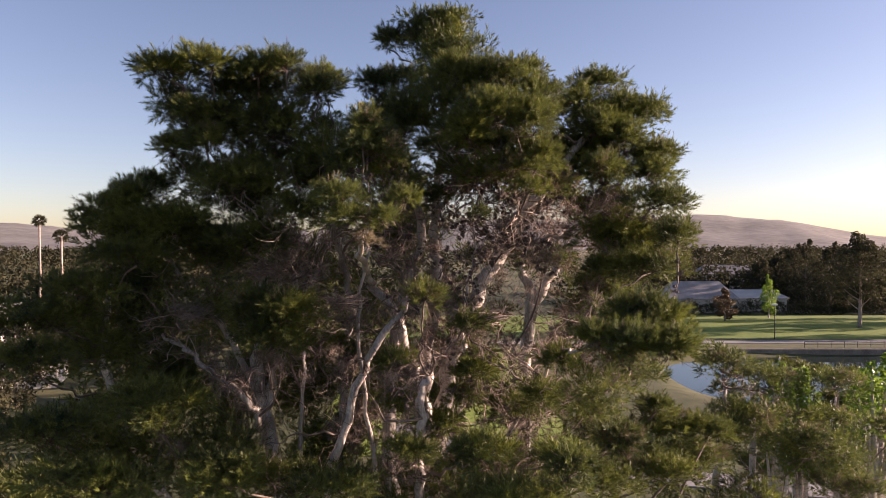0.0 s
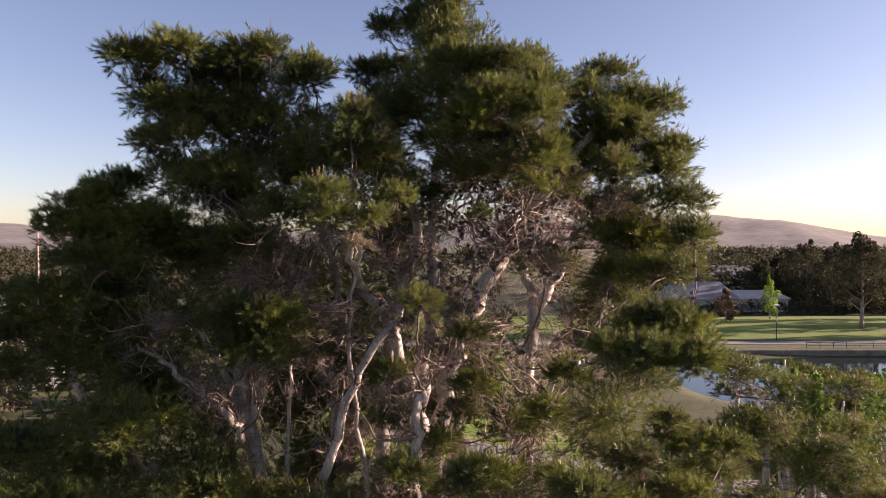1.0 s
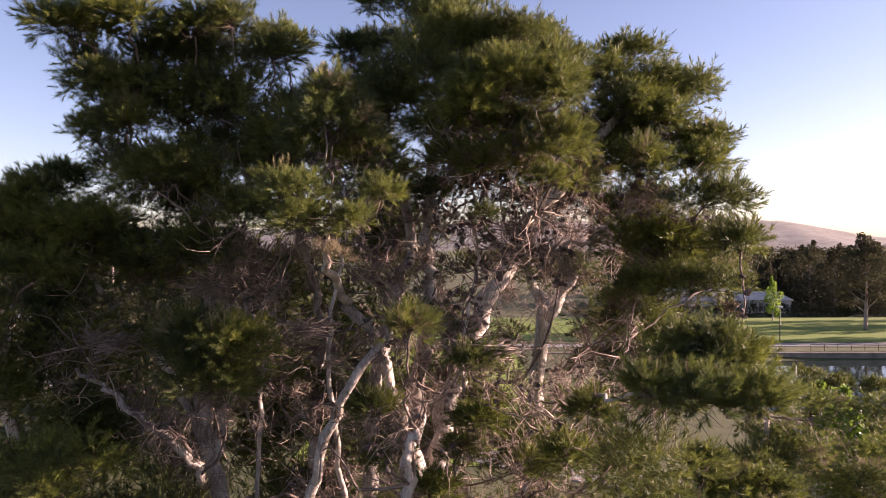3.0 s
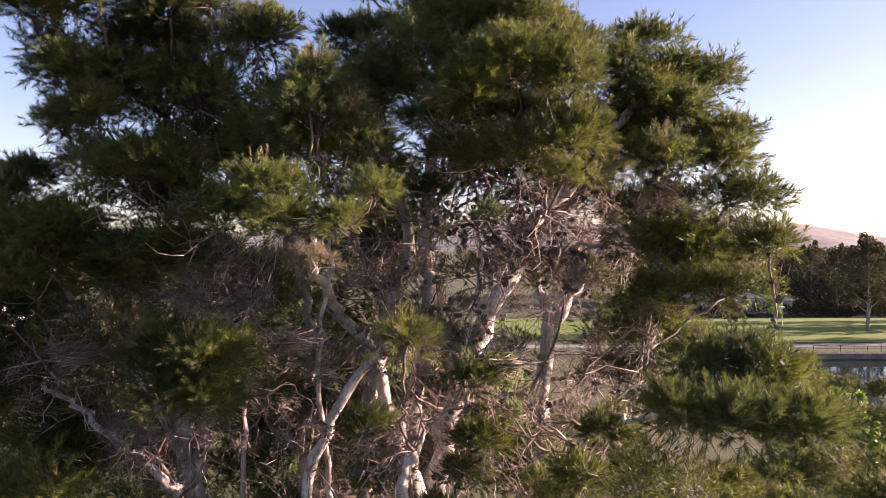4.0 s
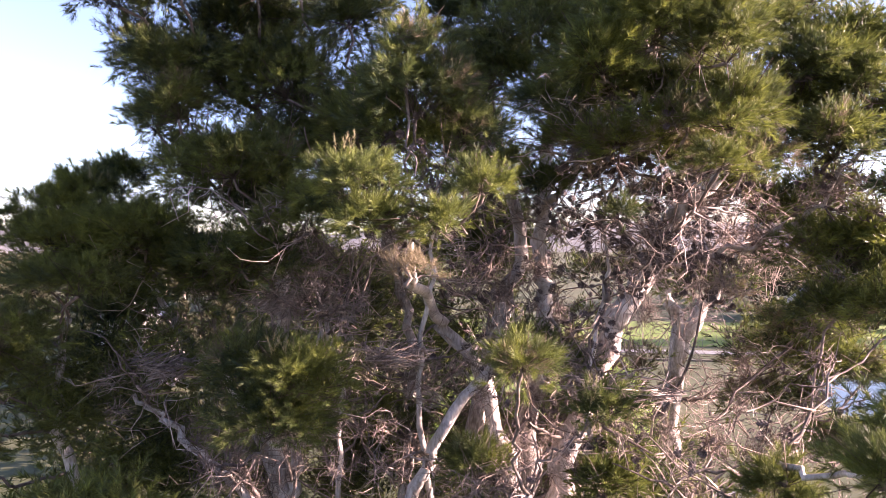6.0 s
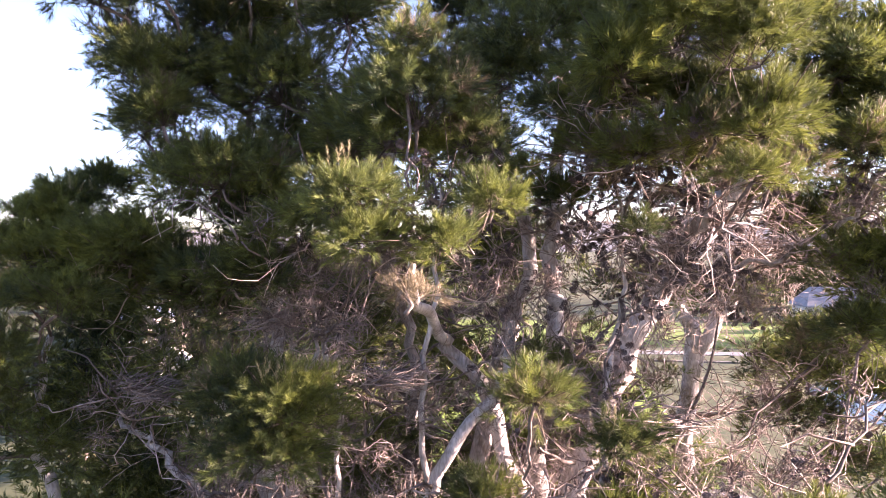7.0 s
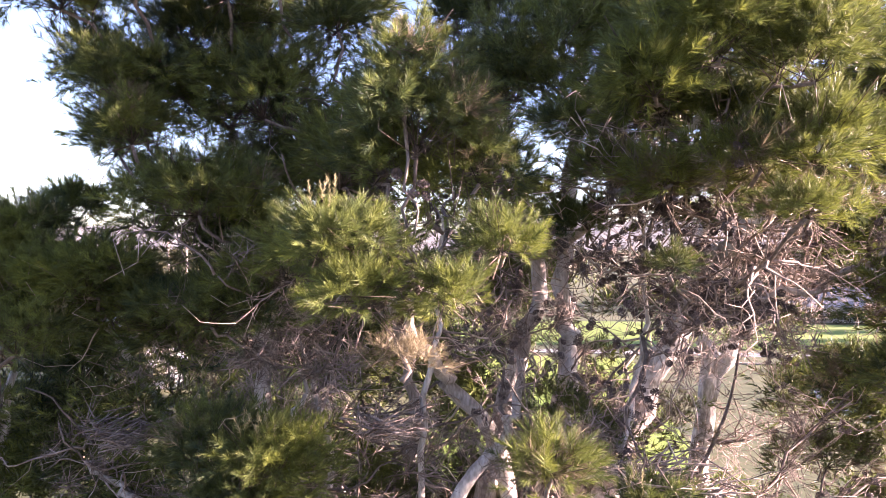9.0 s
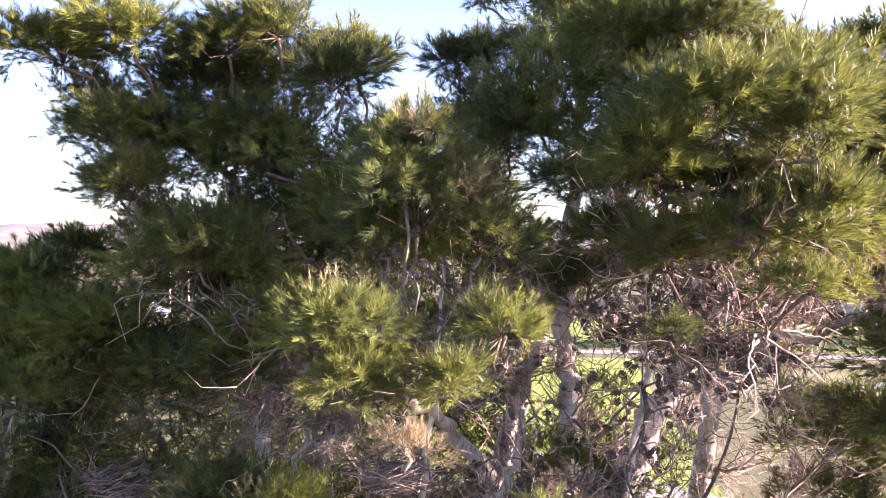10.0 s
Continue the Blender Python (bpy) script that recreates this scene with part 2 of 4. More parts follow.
CLUMPS = [foliage_clump("foliage_clump", k, 15, 0.27, 0.088, 0.0056, 37, NEEDLE) for k in range(7)]
CLUMPS_FINE = [foliage_clump("foliage_clump", k, 15, 0.27, 0.088, 0.0040, 60, NEEDLE) for k in range(7)]
CLUMPS_REAR = [foliage_clump("foliage_clump", k, 14, 0.27, 0.11, 0.0135, 11, NEEDLE) for k in range(7)]
CLUMPS_HEART = [foliage_clump("foliage_clump", 70 + k, 17, 0.30, 0.09, 0.0065, 24, NEEDLE) for k in range(4)]
CLUMPS_BACK = [foliage_clump("foliage_clump", k, 16, 0.27, 0.10, 0.0095, 19, NEEDLE) for k in range(7)]
CLUMPS_INNER = [foliage_clump("foliage_clump", 60 + k, 18, 0.36, 0.11, 0.0115, 15, NEEDLE) for k in range(4)]
CLUMPS_DRY = [foliage_clump("foliage_clump", 20 + k, 16, 0.25, 0.11, 0.005, 24, NEEDLE_DRY) for k in range(2)]
CLUMPS_FAR = [foliage_clump("foliage_clump", 40 + k, 24, 0.75, 0.34, 0.05, 14, NEEDLE_FAR) for k in range(4)]


def twig_clump(seed, count=46, reach=0.3):
    """A tangle of short dead twigs, each a thin three-sided spike."""
    rng = np.random.default_rng(seed)
    tri = []
    for k in range(count):
        w = unit(rng.standard_normal(3) + np.array((0, 0, 0.3)))
        a = unit(rng.standard_normal(3)) * reach * 0.55 * rng.uniform(0.1, 1)
        u = unit(np.cross(w, rng.standard_normal(3)))
        v = np.cross(w, u)
        r = rng.uniform(0.003, 0.0065)
        foot = [a + r * (math.cos(q) * u + math.sin(q) * v) for q in (0, 2.09, 4.19)]
        tip = a + w * reach * rng.uniform(0.4, 1.0)
        tri += [[foot[q], foot[(q + 1) % 3], tip] for q in range(3)]
    return triangles("dead_twig", np.array(tri), TWIG)


def pale_shoots(seed):
    """A few upright young shoots, straw-coloured."""
    rng = np.random.default_rng(seed)
    tri = []
    for k in range(6):
        way = unit(np.array((0, 0, 1.0)) + 0.22 * rng.standard_normal(3))
        at = rng.standard_normal(3) * (0.07, 0.07, 0.03)
        tri.append(shoot_needles(rng, at, way, 0.15 * rng.uniform(0.7, 1.3), 34, 0.045, 0.0042))
    return triangles("young_shoots", np.concatenate(tri), NEEDLE_PALE)


CLUMPS_PALE = [pale_shoots(400 + k) for k in range(3)]
TWIG_CLUMPS = [twig_clump(300 + k) for k in range(5)]


def baked(items):
    """One array of triangles from (mesh, matrix) pairs."""
    out = []
    for me, m in items:
        co = np.empty(len(me.vertices) * 3, np.float32)
        me.vertices.foreach_get("co", co)
        a = np.array(m)
        out.append((co.reshape(-1, 3) @ a[:3, :3].T + a[:3, 3]).reshape(-1, 3, 3))
    return np.concatenate(out)


def cone_mesh():
    verts, faces = [], []
    rings = 6
    for i in range(rings):
        t = i / (rings - 1)
        r = 0.032 * math.sin(math.pi * (0.18 + 0.75 * t)) ** 0.8
        z = -0.04 + 0.08 * t
        for k in range(6):
            a = (k + 0.5 * (i % 2)) * math.pi / 3
            c, s_ = math.cos(a), math.sin(a)
            b = len(verts)
            w = 0.012
            verts += [(0.3 * r * c, 0.3 * r * s_, z - 0.008), (r * c - w * s_, r * s_ + w * c, z + 0.004), (r * c + w * s_, r * s_ - w * c, z + 0.004), (1.1 * r * c, 1.1 * r * s_, z + 0.012)]
            faces += [(b, b + 2, b + 3), (b, b + 3, b + 1)]
    return mesh_of("cone", verts, faces, CONE)


CONE_MESH = cone_mesh()


class Pine:
    """A pine with several stems; masses of foliage hang on limbs that leave the nearest stem."""

    def __init__(self, name, base, label, seed, group=""):
        self.rng = np.random.default_rng(seed)
        self.root = empty(name, Matrix.Translation(base), label, "tree", group)
        self.base = np.array(base, float)
        self.stems, self.limbs, self.clumps, self.tips = [], [], [], []
        self.twigs, self.shoots = Tubes(), Tubes()

    def stem(self, points, r0, r1):
        line = smooth_line([np.array(p) - self.base for p in points], 6)
        line[1:-1] += self.rng.standard_normal((len(line) - 2, 3)) * 0.03
        child("trunk", Tubes().add(line, [r0, 0.5 * (r0 + r1) * 1.05, r1], 10, 0.12, self.rng).mesh("trunk", BARK), self.root, "pale peeling bark")
        self.stems.append((line, r0, r1))
        return self

    def attach(self, p):
        best = None
        for line, r0, r1 in self.stems:
            flat = np.linalg.norm(line[:, :2] - p[:2], axis=1)
            want = p[2] - 0.45 * flat - 0.2
            cost = flat + 1.4 * abs(line[:, 2] - want)
            i = int(np.argmin(cost))
            if best is None or cost[i] < best[0]:
                best = (cost[i], line[i], np.interp(i / len(line), [0, 1], [r0, r1]))
        return best[1], best[2]

    def mass(self, x, y, z, rx, ry, rz, n=None, clumps=None, size=1.0, dry=0.015):
        clumps = clumps or CLUMPS
        rng = self.rng
        c = np.array((x, y, z)) - self.base
        start, r = self.attach(c)
        far = np.linalg.norm(c - start)
        bend = 0.5 * (start + c) + np.array((0, 0, -0.14 * far)) + rng.standard_normal(3) * 0.08 * far
        limb = smooth_line([start, bend, c - (0, 0, 0.3 * rz)], 6)
        limb[1:] += rng.standard_normal((len(limb) - 1, 3)) * 0.03
        r = min(r * 0.5, 0.012 + 0.008 * far)
        child("limb", Tubes().add(limb, [r, 0.6 * r, 0.014], 7, 0.08, rng).mesh("limb", LIMB), self.root)
        self.limbs.append(limb)
        big = 1.0 if clumps is CLUMPS else 2.5
        e = np.maximum(np.array((rx, ry, rz)) - 0.23 * size * big, 0.08 * size)
        n = n or int(7 + 29 * (rx * ry + ry * rz + rx * rz) / size ** 2)
        for k in range(n):
            d = unit(rng.standard_normal(3))
            if d[2] < -0.5:
                d[2] *= -0.6
            shell = rng.uniform(0.7, 1.15) if k % 4 else rng.uniform(0.1, 0.6)
            p = c + d * e * shell
            out = unit(0.5 * d + np.array((0, 0, 0.9)) + 0.22 * rng.standard_normal(3))
            me = CLUMPS_DRY[k % 2] if clumps is CLUMPS and rng.uniform() < dry else clumps[int(rng.integers(len(clumps)))]
            wx, wy = p[0] + self.base[0], p[1] + self.base[1]
            if me in CLUMPS and (wy > 11.2 or (wx > 2.4 and wy > 9.5) or size > 1.15 or p[2] < 18.3 or (d[1] > 0.4 and wy > 10.4 and p[2] < 20.6)):
                me = (CLUMPS_REAR if wy > 12.2 or p[2] < 16.4 else CLUMPS_BACK)[CLUMPS.index(me)]
            elif me in CLUMPS and wy < 10.0 and d[1] < 0.35:
                me = CLUMPS_FINE[CLUMPS.index(me)]
            q = Vector(out).to_track_quat("Z", "Y").to_matrix().to_4x4() @ pose(0, 0, 0, 0, 0, rng.uniform(0, 360))
            s = size * rng.uniform(0.7, 1.15)
            self.clumps.append((p[1], me, Matrix.Translation(p) @ q @ Matrix.Diagonal((s, s, s * rng.uniform(0.7, 1.0), 1))))
            near = limb[len(limb) // 2:]
            a = near[int(np.argmin(np.linalg.norm(near - p, axis=1)))]
            mid = 0.5 * (a + p) + rng.standard_normal(3) * 0.16 * size
            self.shoots.add(smooth_line([a, mid, p], 1), [0.004 * size * big ** 0.5, 0.002], 3)
        return self

    def heart(self, x, y, z, rx, ry, rz, n):
        """Coarser shoots that fill the inside of a crown."""
        rng = self.rng
        for k in range(n):
            p = np.array((x, y, z)) - self.base + unit(rng.standard_normal(3)) * rng.uniform() ** 0.45 * 0.66 * np.array((rx, ry, rz))
            q = pose(0, 0, 0, rng.uniform(-60, 60), rng.uniform(-60, 60), rng.uniform(0, 360))
            fine = (p[1] + self.base[1] < 11.0 and p[2] > 20.3) or p[1] + self.base[1] < 9.3
            self.clumps.append((p[1] + 4, (CLUMPS_HEART if fine else CLUMPS_INNER)[k % 4], Matrix.Translation(p) @ q))
            near = min(self.limbs, key=lambda l: np.linalg.norm(l[-1] - p))
            a = near[int(rng.integers(len(near) // 2, len(near)))]
            self.shoots.add(smooth_line([a, 0.5 * (a + p) + rng.standard_normal(3) * 0.12, p], 1), [0.0035, 0.002], 3)
        return self

    def young(self, share):
        """Pale young shoots on top of some of the clumps that face up."""
        rng = self.rng
        for y, me, m in list(self.clumps):
            if me.materials[0] == NEEDLE and me not in CLUMPS_INNER + CLUMPS_HEART and rng.uniform() < share:
                p = m @ Vector((0, 0, 0.16))
                self.clumps.append((p[1] + 2, CLUMPS_PALE[int(rng.integers(3))], Matrix.Translation(p) @ pose(0, 0, 0, 0, 0, rng.uniform(0, 360)) @ Matrix.Scale(rng.uniform(0.6, 1.0), 4)))
        return self

    def tangle(self, count, lo, hi):
        """Dead twigs in tangles round the limbs and stems of a region."""
        rng = self.rng
        pts = np.concatenate(self.limbs + [s[0] for s in self.stems]) + self.base
        ok = pts[np.all((pts > np.array(lo)) & (pts < np.array(hi)), axis=1)] - self.base
        for k in range(count):
            p = ok[int(rng.integers(len(ok)))] + rng.standard_normal(3) * 0.12
            m = Matrix.Translation(p) @ pose(0, 0, 0, rng.uniform(-70, 70), rng.uniform(-70, 70), rng.uniform(0, 360))
            self.clumps.append((p[1] + 2.5, TWIG_CLUMPS[k % 5], m @ Matrix.Scale(rng.uniform(0.6, 1.25), 4)))
        return self

    def branches(self, count, lo, hi, length=1.2):
        """Bare side branches that leave the stems and bend upwards."""
        rng = self.rng
        pts = np.concatenate([s[0] for s in self.stems]) + self.base
        ok = pts[np.all((pts > np.array(lo)) & (pts < np.array(hi)), axis=1)] - self.base
        for _ in range(count):
            w = unit(rng.standard_normal(3) * (1, 0.8, 0.5) + np.array((0, 0, 0.35)))
            line = [ok[int(rng.integers(len(ok)))]]
            for _s in range(8):
                w = unit(w + 0.3 * rng.standard_normal(3) + np.array((0, 0, 0.07)))
                line.append(line[-1] + w * length / 8 * rng.uniform(0.6, 1.4))
            r = rng.uniform(0.011, 0.026)
            child("branch", Tubes().add(line, [r, 0.6 * r, 0.006], 6, 0.1, rng).mesh("branch", LIMB), self.root)
            self.limbs.append(np.array(line))
        return self

    def bare_twigs(self, count, lo, hi, length=0.6):
        """Dead leafless twigs that stand off limbs and stems, between two corners of a region."""
        rng = self.rng
        pts = np.concatenate(self.limbs + [s[0] for s in self.stems]) + self.base
        ok = pts[np.all((pts > np.array(lo)) & (pts < np.array(hi)), axis=1)] - self.base
        for _ in range(count):
            a = ok[int(rng.integers(len(ok)))] + rng.standard_normal(3) * 0.02
            w = unit(rng.standard_normal(3) + np.array((0, 0, 0.2)))
            line = [a]
            for _s in range(6):
                w = unit(w + 0.34 * rng.standard_normal(3))
                line.append(line[-1] + w * length / 6 * rng.uniform(0.5, 1.8))
            self.twigs.add(line, [rng.uniform(0.005, 0.015), 0.003], 3)
            for j in (2, 3, 4, 5, 6):
                if rng.uniform() < 0.6:
                    p, w2 = line[j], unit(rng.standard_normal(3) + w)
                    sub = [p, p + w2 * 0.1 + rng.standard_normal(3) * 0.02, p + w2 * 0.2 + rng.standard_normal(3) * 0.05, p + w2 * 0.3 + rng.standard_normal(3) * 0.08]
                    self.twigs.add(sub, [0.0045, 0.002], 3)
                    self.tips.append(sub[-2])
        return self

    def cones(self, count, lo, hi):
        """Cones in small clusters on twigs and branches; those past 300 are joined."""
        rng = self.rng
        spots = np.array(self.tips + [q for l in self.limbs for q in l[1:]]) + self.base
        spots = spots[np.all((spots > np.array(lo)) & (spots < np.array(hi)), axis=1)] - self.base
        rest = []
        for k in range(count):
            if k % 3 == 0:
                home = spots[int(rng.integers(len(spots)))]
            p, s = home + rng.standard_normal(3) * 0.045, rng.uniform(0.6, 0.95)
            m = Matrix.Translation(p) @ pose(0, 0, 0, rng.uniform(0, 360), rng.uniform(0, 360), rng.uniform(0, 360)) @ Matrix.Diagonal((s, s, s, 1))
            if k < 300:
                child("cone", CONE_MESH, self.root, "", m)
            else:
                rest.append(m)
        if rest:
            faces, verts = [], []
            for m in rest:
                n = len(verts)
                verts += [m @ v.co for v in CONE_MESH.vertices]
                faces += [tuple(n + i for i in f.vertices) for f in CONE_MESH.polygons]
            tagged(child("cones", mesh_of("cones", verts, faces, CONE), self.root), kind="stuff")
        return self

    def grow(self, single=300):
        """The clumps on the camera's side stay parts of their own; the rest is joined, material by material."""
        self.clumps.sort(key=lambda c: c[0])
        for _, me, m in self.clumps[:single]:
            me = CLUMPS_FINE[CLUMPS.index(me)] if me in CLUMPS else me
            tagged(child("dead_twig" if me in TWIG_CLUMPS else "foliage_clump", me, self.root, "", m), kind="stuff")
        for mat in (NEEDLE, NEEDLE_DRY, NEEDLE_FAR, NEEDLE_PALE, TWIG):
            rest = [(me, m) for _, me, m in self.clumps[single:] if me.materials[0] == mat]
            if rest:
                tagged(child("foliage", triangles("foliage", baked(rest), mat), self.root), kind="stuff")
        tagged(child("leafy_shoots", self.shoots.mesh("leafy_shoots", TWIG_DARK), self.root), kind="stuff")
        if self.twigs.v:
            tagged(child("twigs", self.twigs.mesh("twigs", TWIG), self.root, "bare grey dead twigs"), kind="stuff")
        return self


# ---- the great pine ----
pine = Pine("pine_tree", (-0.5, 11.3, 0), "large multi-stemmed pine with pale bark and dark needles", 3)
pine.stem([(-0.5, 11.3, 0), (-0.55, 11.4, 6), (-0.7, 11.7, 12), (-0.5, 11.8, 15), (-0.37, 11.7, 17.3), (-0.15, 11.2, 19.0), (-0.1, 11.05, 19.5), (-0.15, 11.2, 20.4), (0, 11.7, 22), (0.05, 12, 23.2)], 0.16, 0.05)
pine.stem([(-2.95, 10.7, 17.0), (-3.02, 10.2, 17.57), (-3.5, 10.15, 18.0), (-3.98, 10.2, 18.38), (-4.35, 10.2, 18.62)], 0.055, 0.022)
pine.stem([(-1.6, 11.3, 13), (-1.9, 10.8, 15.5), (-1.5, 10.3, 17.27), (-0.98, 10.3, 18.54), (-0.6, 10.35, 19.0), (-0.5, 10.4, 19.6)], 0.085, 0.03)
pine.stem([(-0.6, 11.5, 13.5), (-0.4, 10.2, 15.5), (-0.32, 9.6, 17.0), (-0.27, 9.32, 17.9), (-0.2, 9.3, 18.15)], 0.10, 0.035)
pine.stem([(-0.9, 11.3, 9), (-3.2, 11.3, 13.5), (-4.9, 10.8, 16.4), (-5.3, 10.3, 18.2), (-5.1, 10.2, 19.4)], 0.11, 0.03)
pine.stem([(-0.6, 11.3, 9), (-1.4, 11.2, 13), (-1.75, 11.4, 16), (-1.68, 11.5, 18.1), (-1.6, 11.2, 19.1), (-1.75, 10.8, 20.2), (-1.9, 10.4, 21.6)], 0.09, 0.035)
pine.stem([(-0.6, 11.2, 13), (-0.2, 11.2, 16), (0.18, 11.3, 18.07), (0.6, 11.3, 19.2), (1.1, 11.6, 19.96), (1.34, 11.3, 20.54), (1.9, 11.1, 21.2), (2.7, 11.2, 22.2)], 0.18, 0.05)
pine.stem([(-0.7, 11.4, 14), (-0.95, 11.5, 17), (-0.62, 11.5, 19.37), (-0.35, 11.5, 20.2), (-0.7, 11.2, 21.3)], 0.13, 0.05)
pine.stem([(-0.9, 11.3, 11), (-2.2, 11.1, 14), (-3.04, 10.9, 17.5), (-2.95, 10.8, 18.8), (-2.95, 10.7, 20), (-3.1, 10.5, 21.6)], 0.14, 0.04)
pine.stem([(-3.04, 10.9, 17.4), (-3.5, 10.9, 18.4), (-4.1, 10.7, 19.2), (-4.6, 10.4, 20.2)], 0.055, 0.03)
pine.stem([(-0.2, 11.0, 17.0), (-0.8, 10.8, 18.8), (-1.18, 10.5, 19.46), (-1.1, 9.0, 20.0), (-0.95, 8.3, 20.35)], 0.09, 0.016)
pine.stem([(1.1, 11.6, 19.9), (1.8, 11.3, 20.1), (2.5, 10.9, 20.5), (3.0, 10.8, 21.2)], 0.03, 0.02)
pine.stem([(-0.15, 11.2, 20.5), (0.2, 10.4, 20.9), (0.5, 9.6, 21.2), (0.75, 9.1, 21.5)], 0.045, 0.02)
pine.stem([(-0.7, 11.1, 14.5), (-1.2, 10.5, 17.0), (-1.3, 10.3, 18.6), (-1.2, 10.2, 19.9), (-1.1, 10.1, 20.8)], 0.04, 0.012)
pine.stem([(0.0, 11.2, 16.0), (0.3, 10.4, 17.6), (0.32, 10.2, 18.8), (0.5, 10.4, 20.0), (0.4, 10.2, 21.0)], 0.036, 0.012)
pine.stem([(-2.0, 11.1, 14.0), (-2.3, 10.7, 17.0), (-2.2, 10.5, 18.6), (-2.4, 10.3, 19.8), (-2.3, 10.2, 20.6)], 0.036, 0.012)
pine.stem([(-3.0, 10.9, 17.2), (-2.75, 10.8, 18.0), (-2.55, 10.5, 18.8), (-2.3, 10.3, 19.6)], 0.075, 0.014)
pine.stem([(0.1, 11.2, 15.5), (1.2, 10.4, 17.2), (1.5, 9.4, 18.3), (1.8, 8.7, 18.6), (2.1, 8.1, 18.9)], 0.04, 0.014)
pine.mass(-3.87, 9.30, 22.43, 0.62, 0.60, 0.38)
pine.mass(-2.70, 9.70, 22.55, 0.60, 0.60, 0.38)
pine.mass(-1.89, 9.80, 22.26, 0.40, 0.50, 0.42)
pine.mass(-3.55, 9.60, 21.85, 0.66, 0.60, 0.45)
pine.mass(-2.50, 9.90, 21.77, 0.77, 0.60, 0.60)
pine.mass(-4.15, 11.0, 21.15, 0.55, 0.50, 0.51)
pine.mass(-3.30, 10.60, 20.99, 0.80, 0.60, 0.61)
pine.mass(-2.14, 10.20, 21.08, 0.53, 0.50, 0.53)
pine.mass(-4.93, 9.80, 20.53, 0.59, 0.50, 0.35)
pine.mass(-4.17, 9.80, 20.32, 0.63, 0.50, 0.42)
pine.mass(-4.40, 9.40, 19.86, 0.73, 0.50, 0.36)
pine.mass(-3.48, 10.00, 20.03, 0.77, 0.50, 0.43)
pine.mass(-0.04, 12.10, 24.04, 0.92, 0.70, 0.44)
pine.mass(-0.98, 12.10, 23.73, 0.36, 0.40, 0.42)
pine.mass(-0.80, 11.00, 22.73, 0.59, 0.50, 0.36)
pine.mass(0.44, 11.00, 22.77, 0.85, 0.60, 0.40)
pine.mass(1.46, 11.60, 23.02, 0.55, 0.60, 0.40)
pine.mass(0.72, 8.85, 21.76, 0.66, 0.50, 0.46)
pine.mass(-0.59, 10.70, 22.01, 0.74, 0.50, 0.46)
pine.mass(1.16, 8.88, 21.62, 0.42, 0.42, 0.52)
pine.mass(0.30, 8.80, 21.50, 0.40, 0.35, 0.35)
pine.mass(0.14, 10.00, 21.49, 0.69, 0.50, 0.30)
pine.mass(1.15, 8.88, 20.76, 0.38, 0.30, 0.17, 12, size=0.7)
pine.mass(0.53, 9.30, 20.42, 0.22, 0.22, 0.20, 7, size=0.65)
pine.mass(2.76, 11.60, 22.83, 0.62, 0.60, 0.38)
pine.mass(3.55, 11.60, 22.28, 0.62, 0.60, 0.45)
pine.mass(2.52, 11.00, 21.97, 0.59, 0.60, 0.52)
pine.mass(3.74, 11.40, 21.55, 0.51, 0.60, 0.44)
pine.mass(2.52, 10.60, 21.12, 0.64, 0.60, 0.50)
pine.mass(3.30, 10.20, 20.68, 0.63, 0.60, 0.42)
pine.mass(3.58, 10.00, 20.15, 0.39, 0.50, 0.43)
pine.mass(2.75, 10.80, 20.12, 0.74, 0.60, 0.56)
pine.mass(3.21, 10.20, 19.68, 0.79, 0.60, 0.37)
pine.mass(2.55, 10.60, 19.60, 0.45, 0.40, 0.25)
pine.mass(2.22, 7.90, 18.86, 0.58, 0.50, 0.26)
pine.mass(2.76, 7.90, 18.80, 0.34, 0.45, 0.31)
pine.mass(2.63, 8.60, 19.17, 0.59, 0.40, 0.19)
pine.mass(1.83, 8.00, 18.85, 0.24, 0.30, 0.21)
pine.mass(0.36, 9.20, 18.88, 0.44, 0.30, 0.20)
pine.mass(-0.24, 8.60, 19.32, 0.21, 0.25, 0.21)
pine.mass(-2.70, 9.35, 19.05, 0.55, 0.50, 0.50)
pine.mass(-2.15, 9.25, 19.05, 0.55, 0.50, 0.48)
pine.mass(-2.45, 9.30, 18.70, 0.55, 0.45, 0.40)
pine.mass(-4.70, 10.0, 20.75, 0.60, 0.50, 0.35)
pine.mass(2.30, 8.30, 18.75, 0.85, 0.50, 0.42)
pine.mass(2.85, 8.50, 19.00, 0.50, 0.45, 0.40)
pine.mass(0.95, 9.00, 21.05, 0.50, 0.40, 0.35, dry=0.12)
pine.mass(0.45, 9.10, 20.95, 0.40, 0.35, 0.30, dry=0.3)
pine.mass(1.30, 9.10, 21.20, 0.40, 0.40, 0.40)
pine.mass(-0.60, 10.00, 17.60, 0.50, 0.30, 0.40, dry=0.3)
pine.mass(0.30, 9.90, 17.70, 0.40, 0.30, 0.35, dry=0.2)
pine.mass(0.45, 9.20, 21.45, 0.50, 0.40, 0.32, dry=0.1)
pine.mass(0.90, 9.30, 21.40, 0.42, 0.35, 0.32)
pine.mass(-4.30, 10.50, 21.50, 0.46, 0.45, 0.42)
pine.mass(-4.60, 10.40, 20.90, 0.50, 0.40, 0.36)
pine.mass(3.45, 10.90, 21.15, 0.52, 0.50, 0.46)
pine.mass(2.25, 11.20, 22.40, 0.45, 0.45, 0.45)
pine.mass(3.10, 11.50, 22.40, 0.50, 0.50, 0.40)
pine.mass(3.00, 11.00, 21.75, 0.55, 0.50, 0.45)
pine.mass(-0.30, 12.00, 23.75, 0.60, 0.50, 0.40)
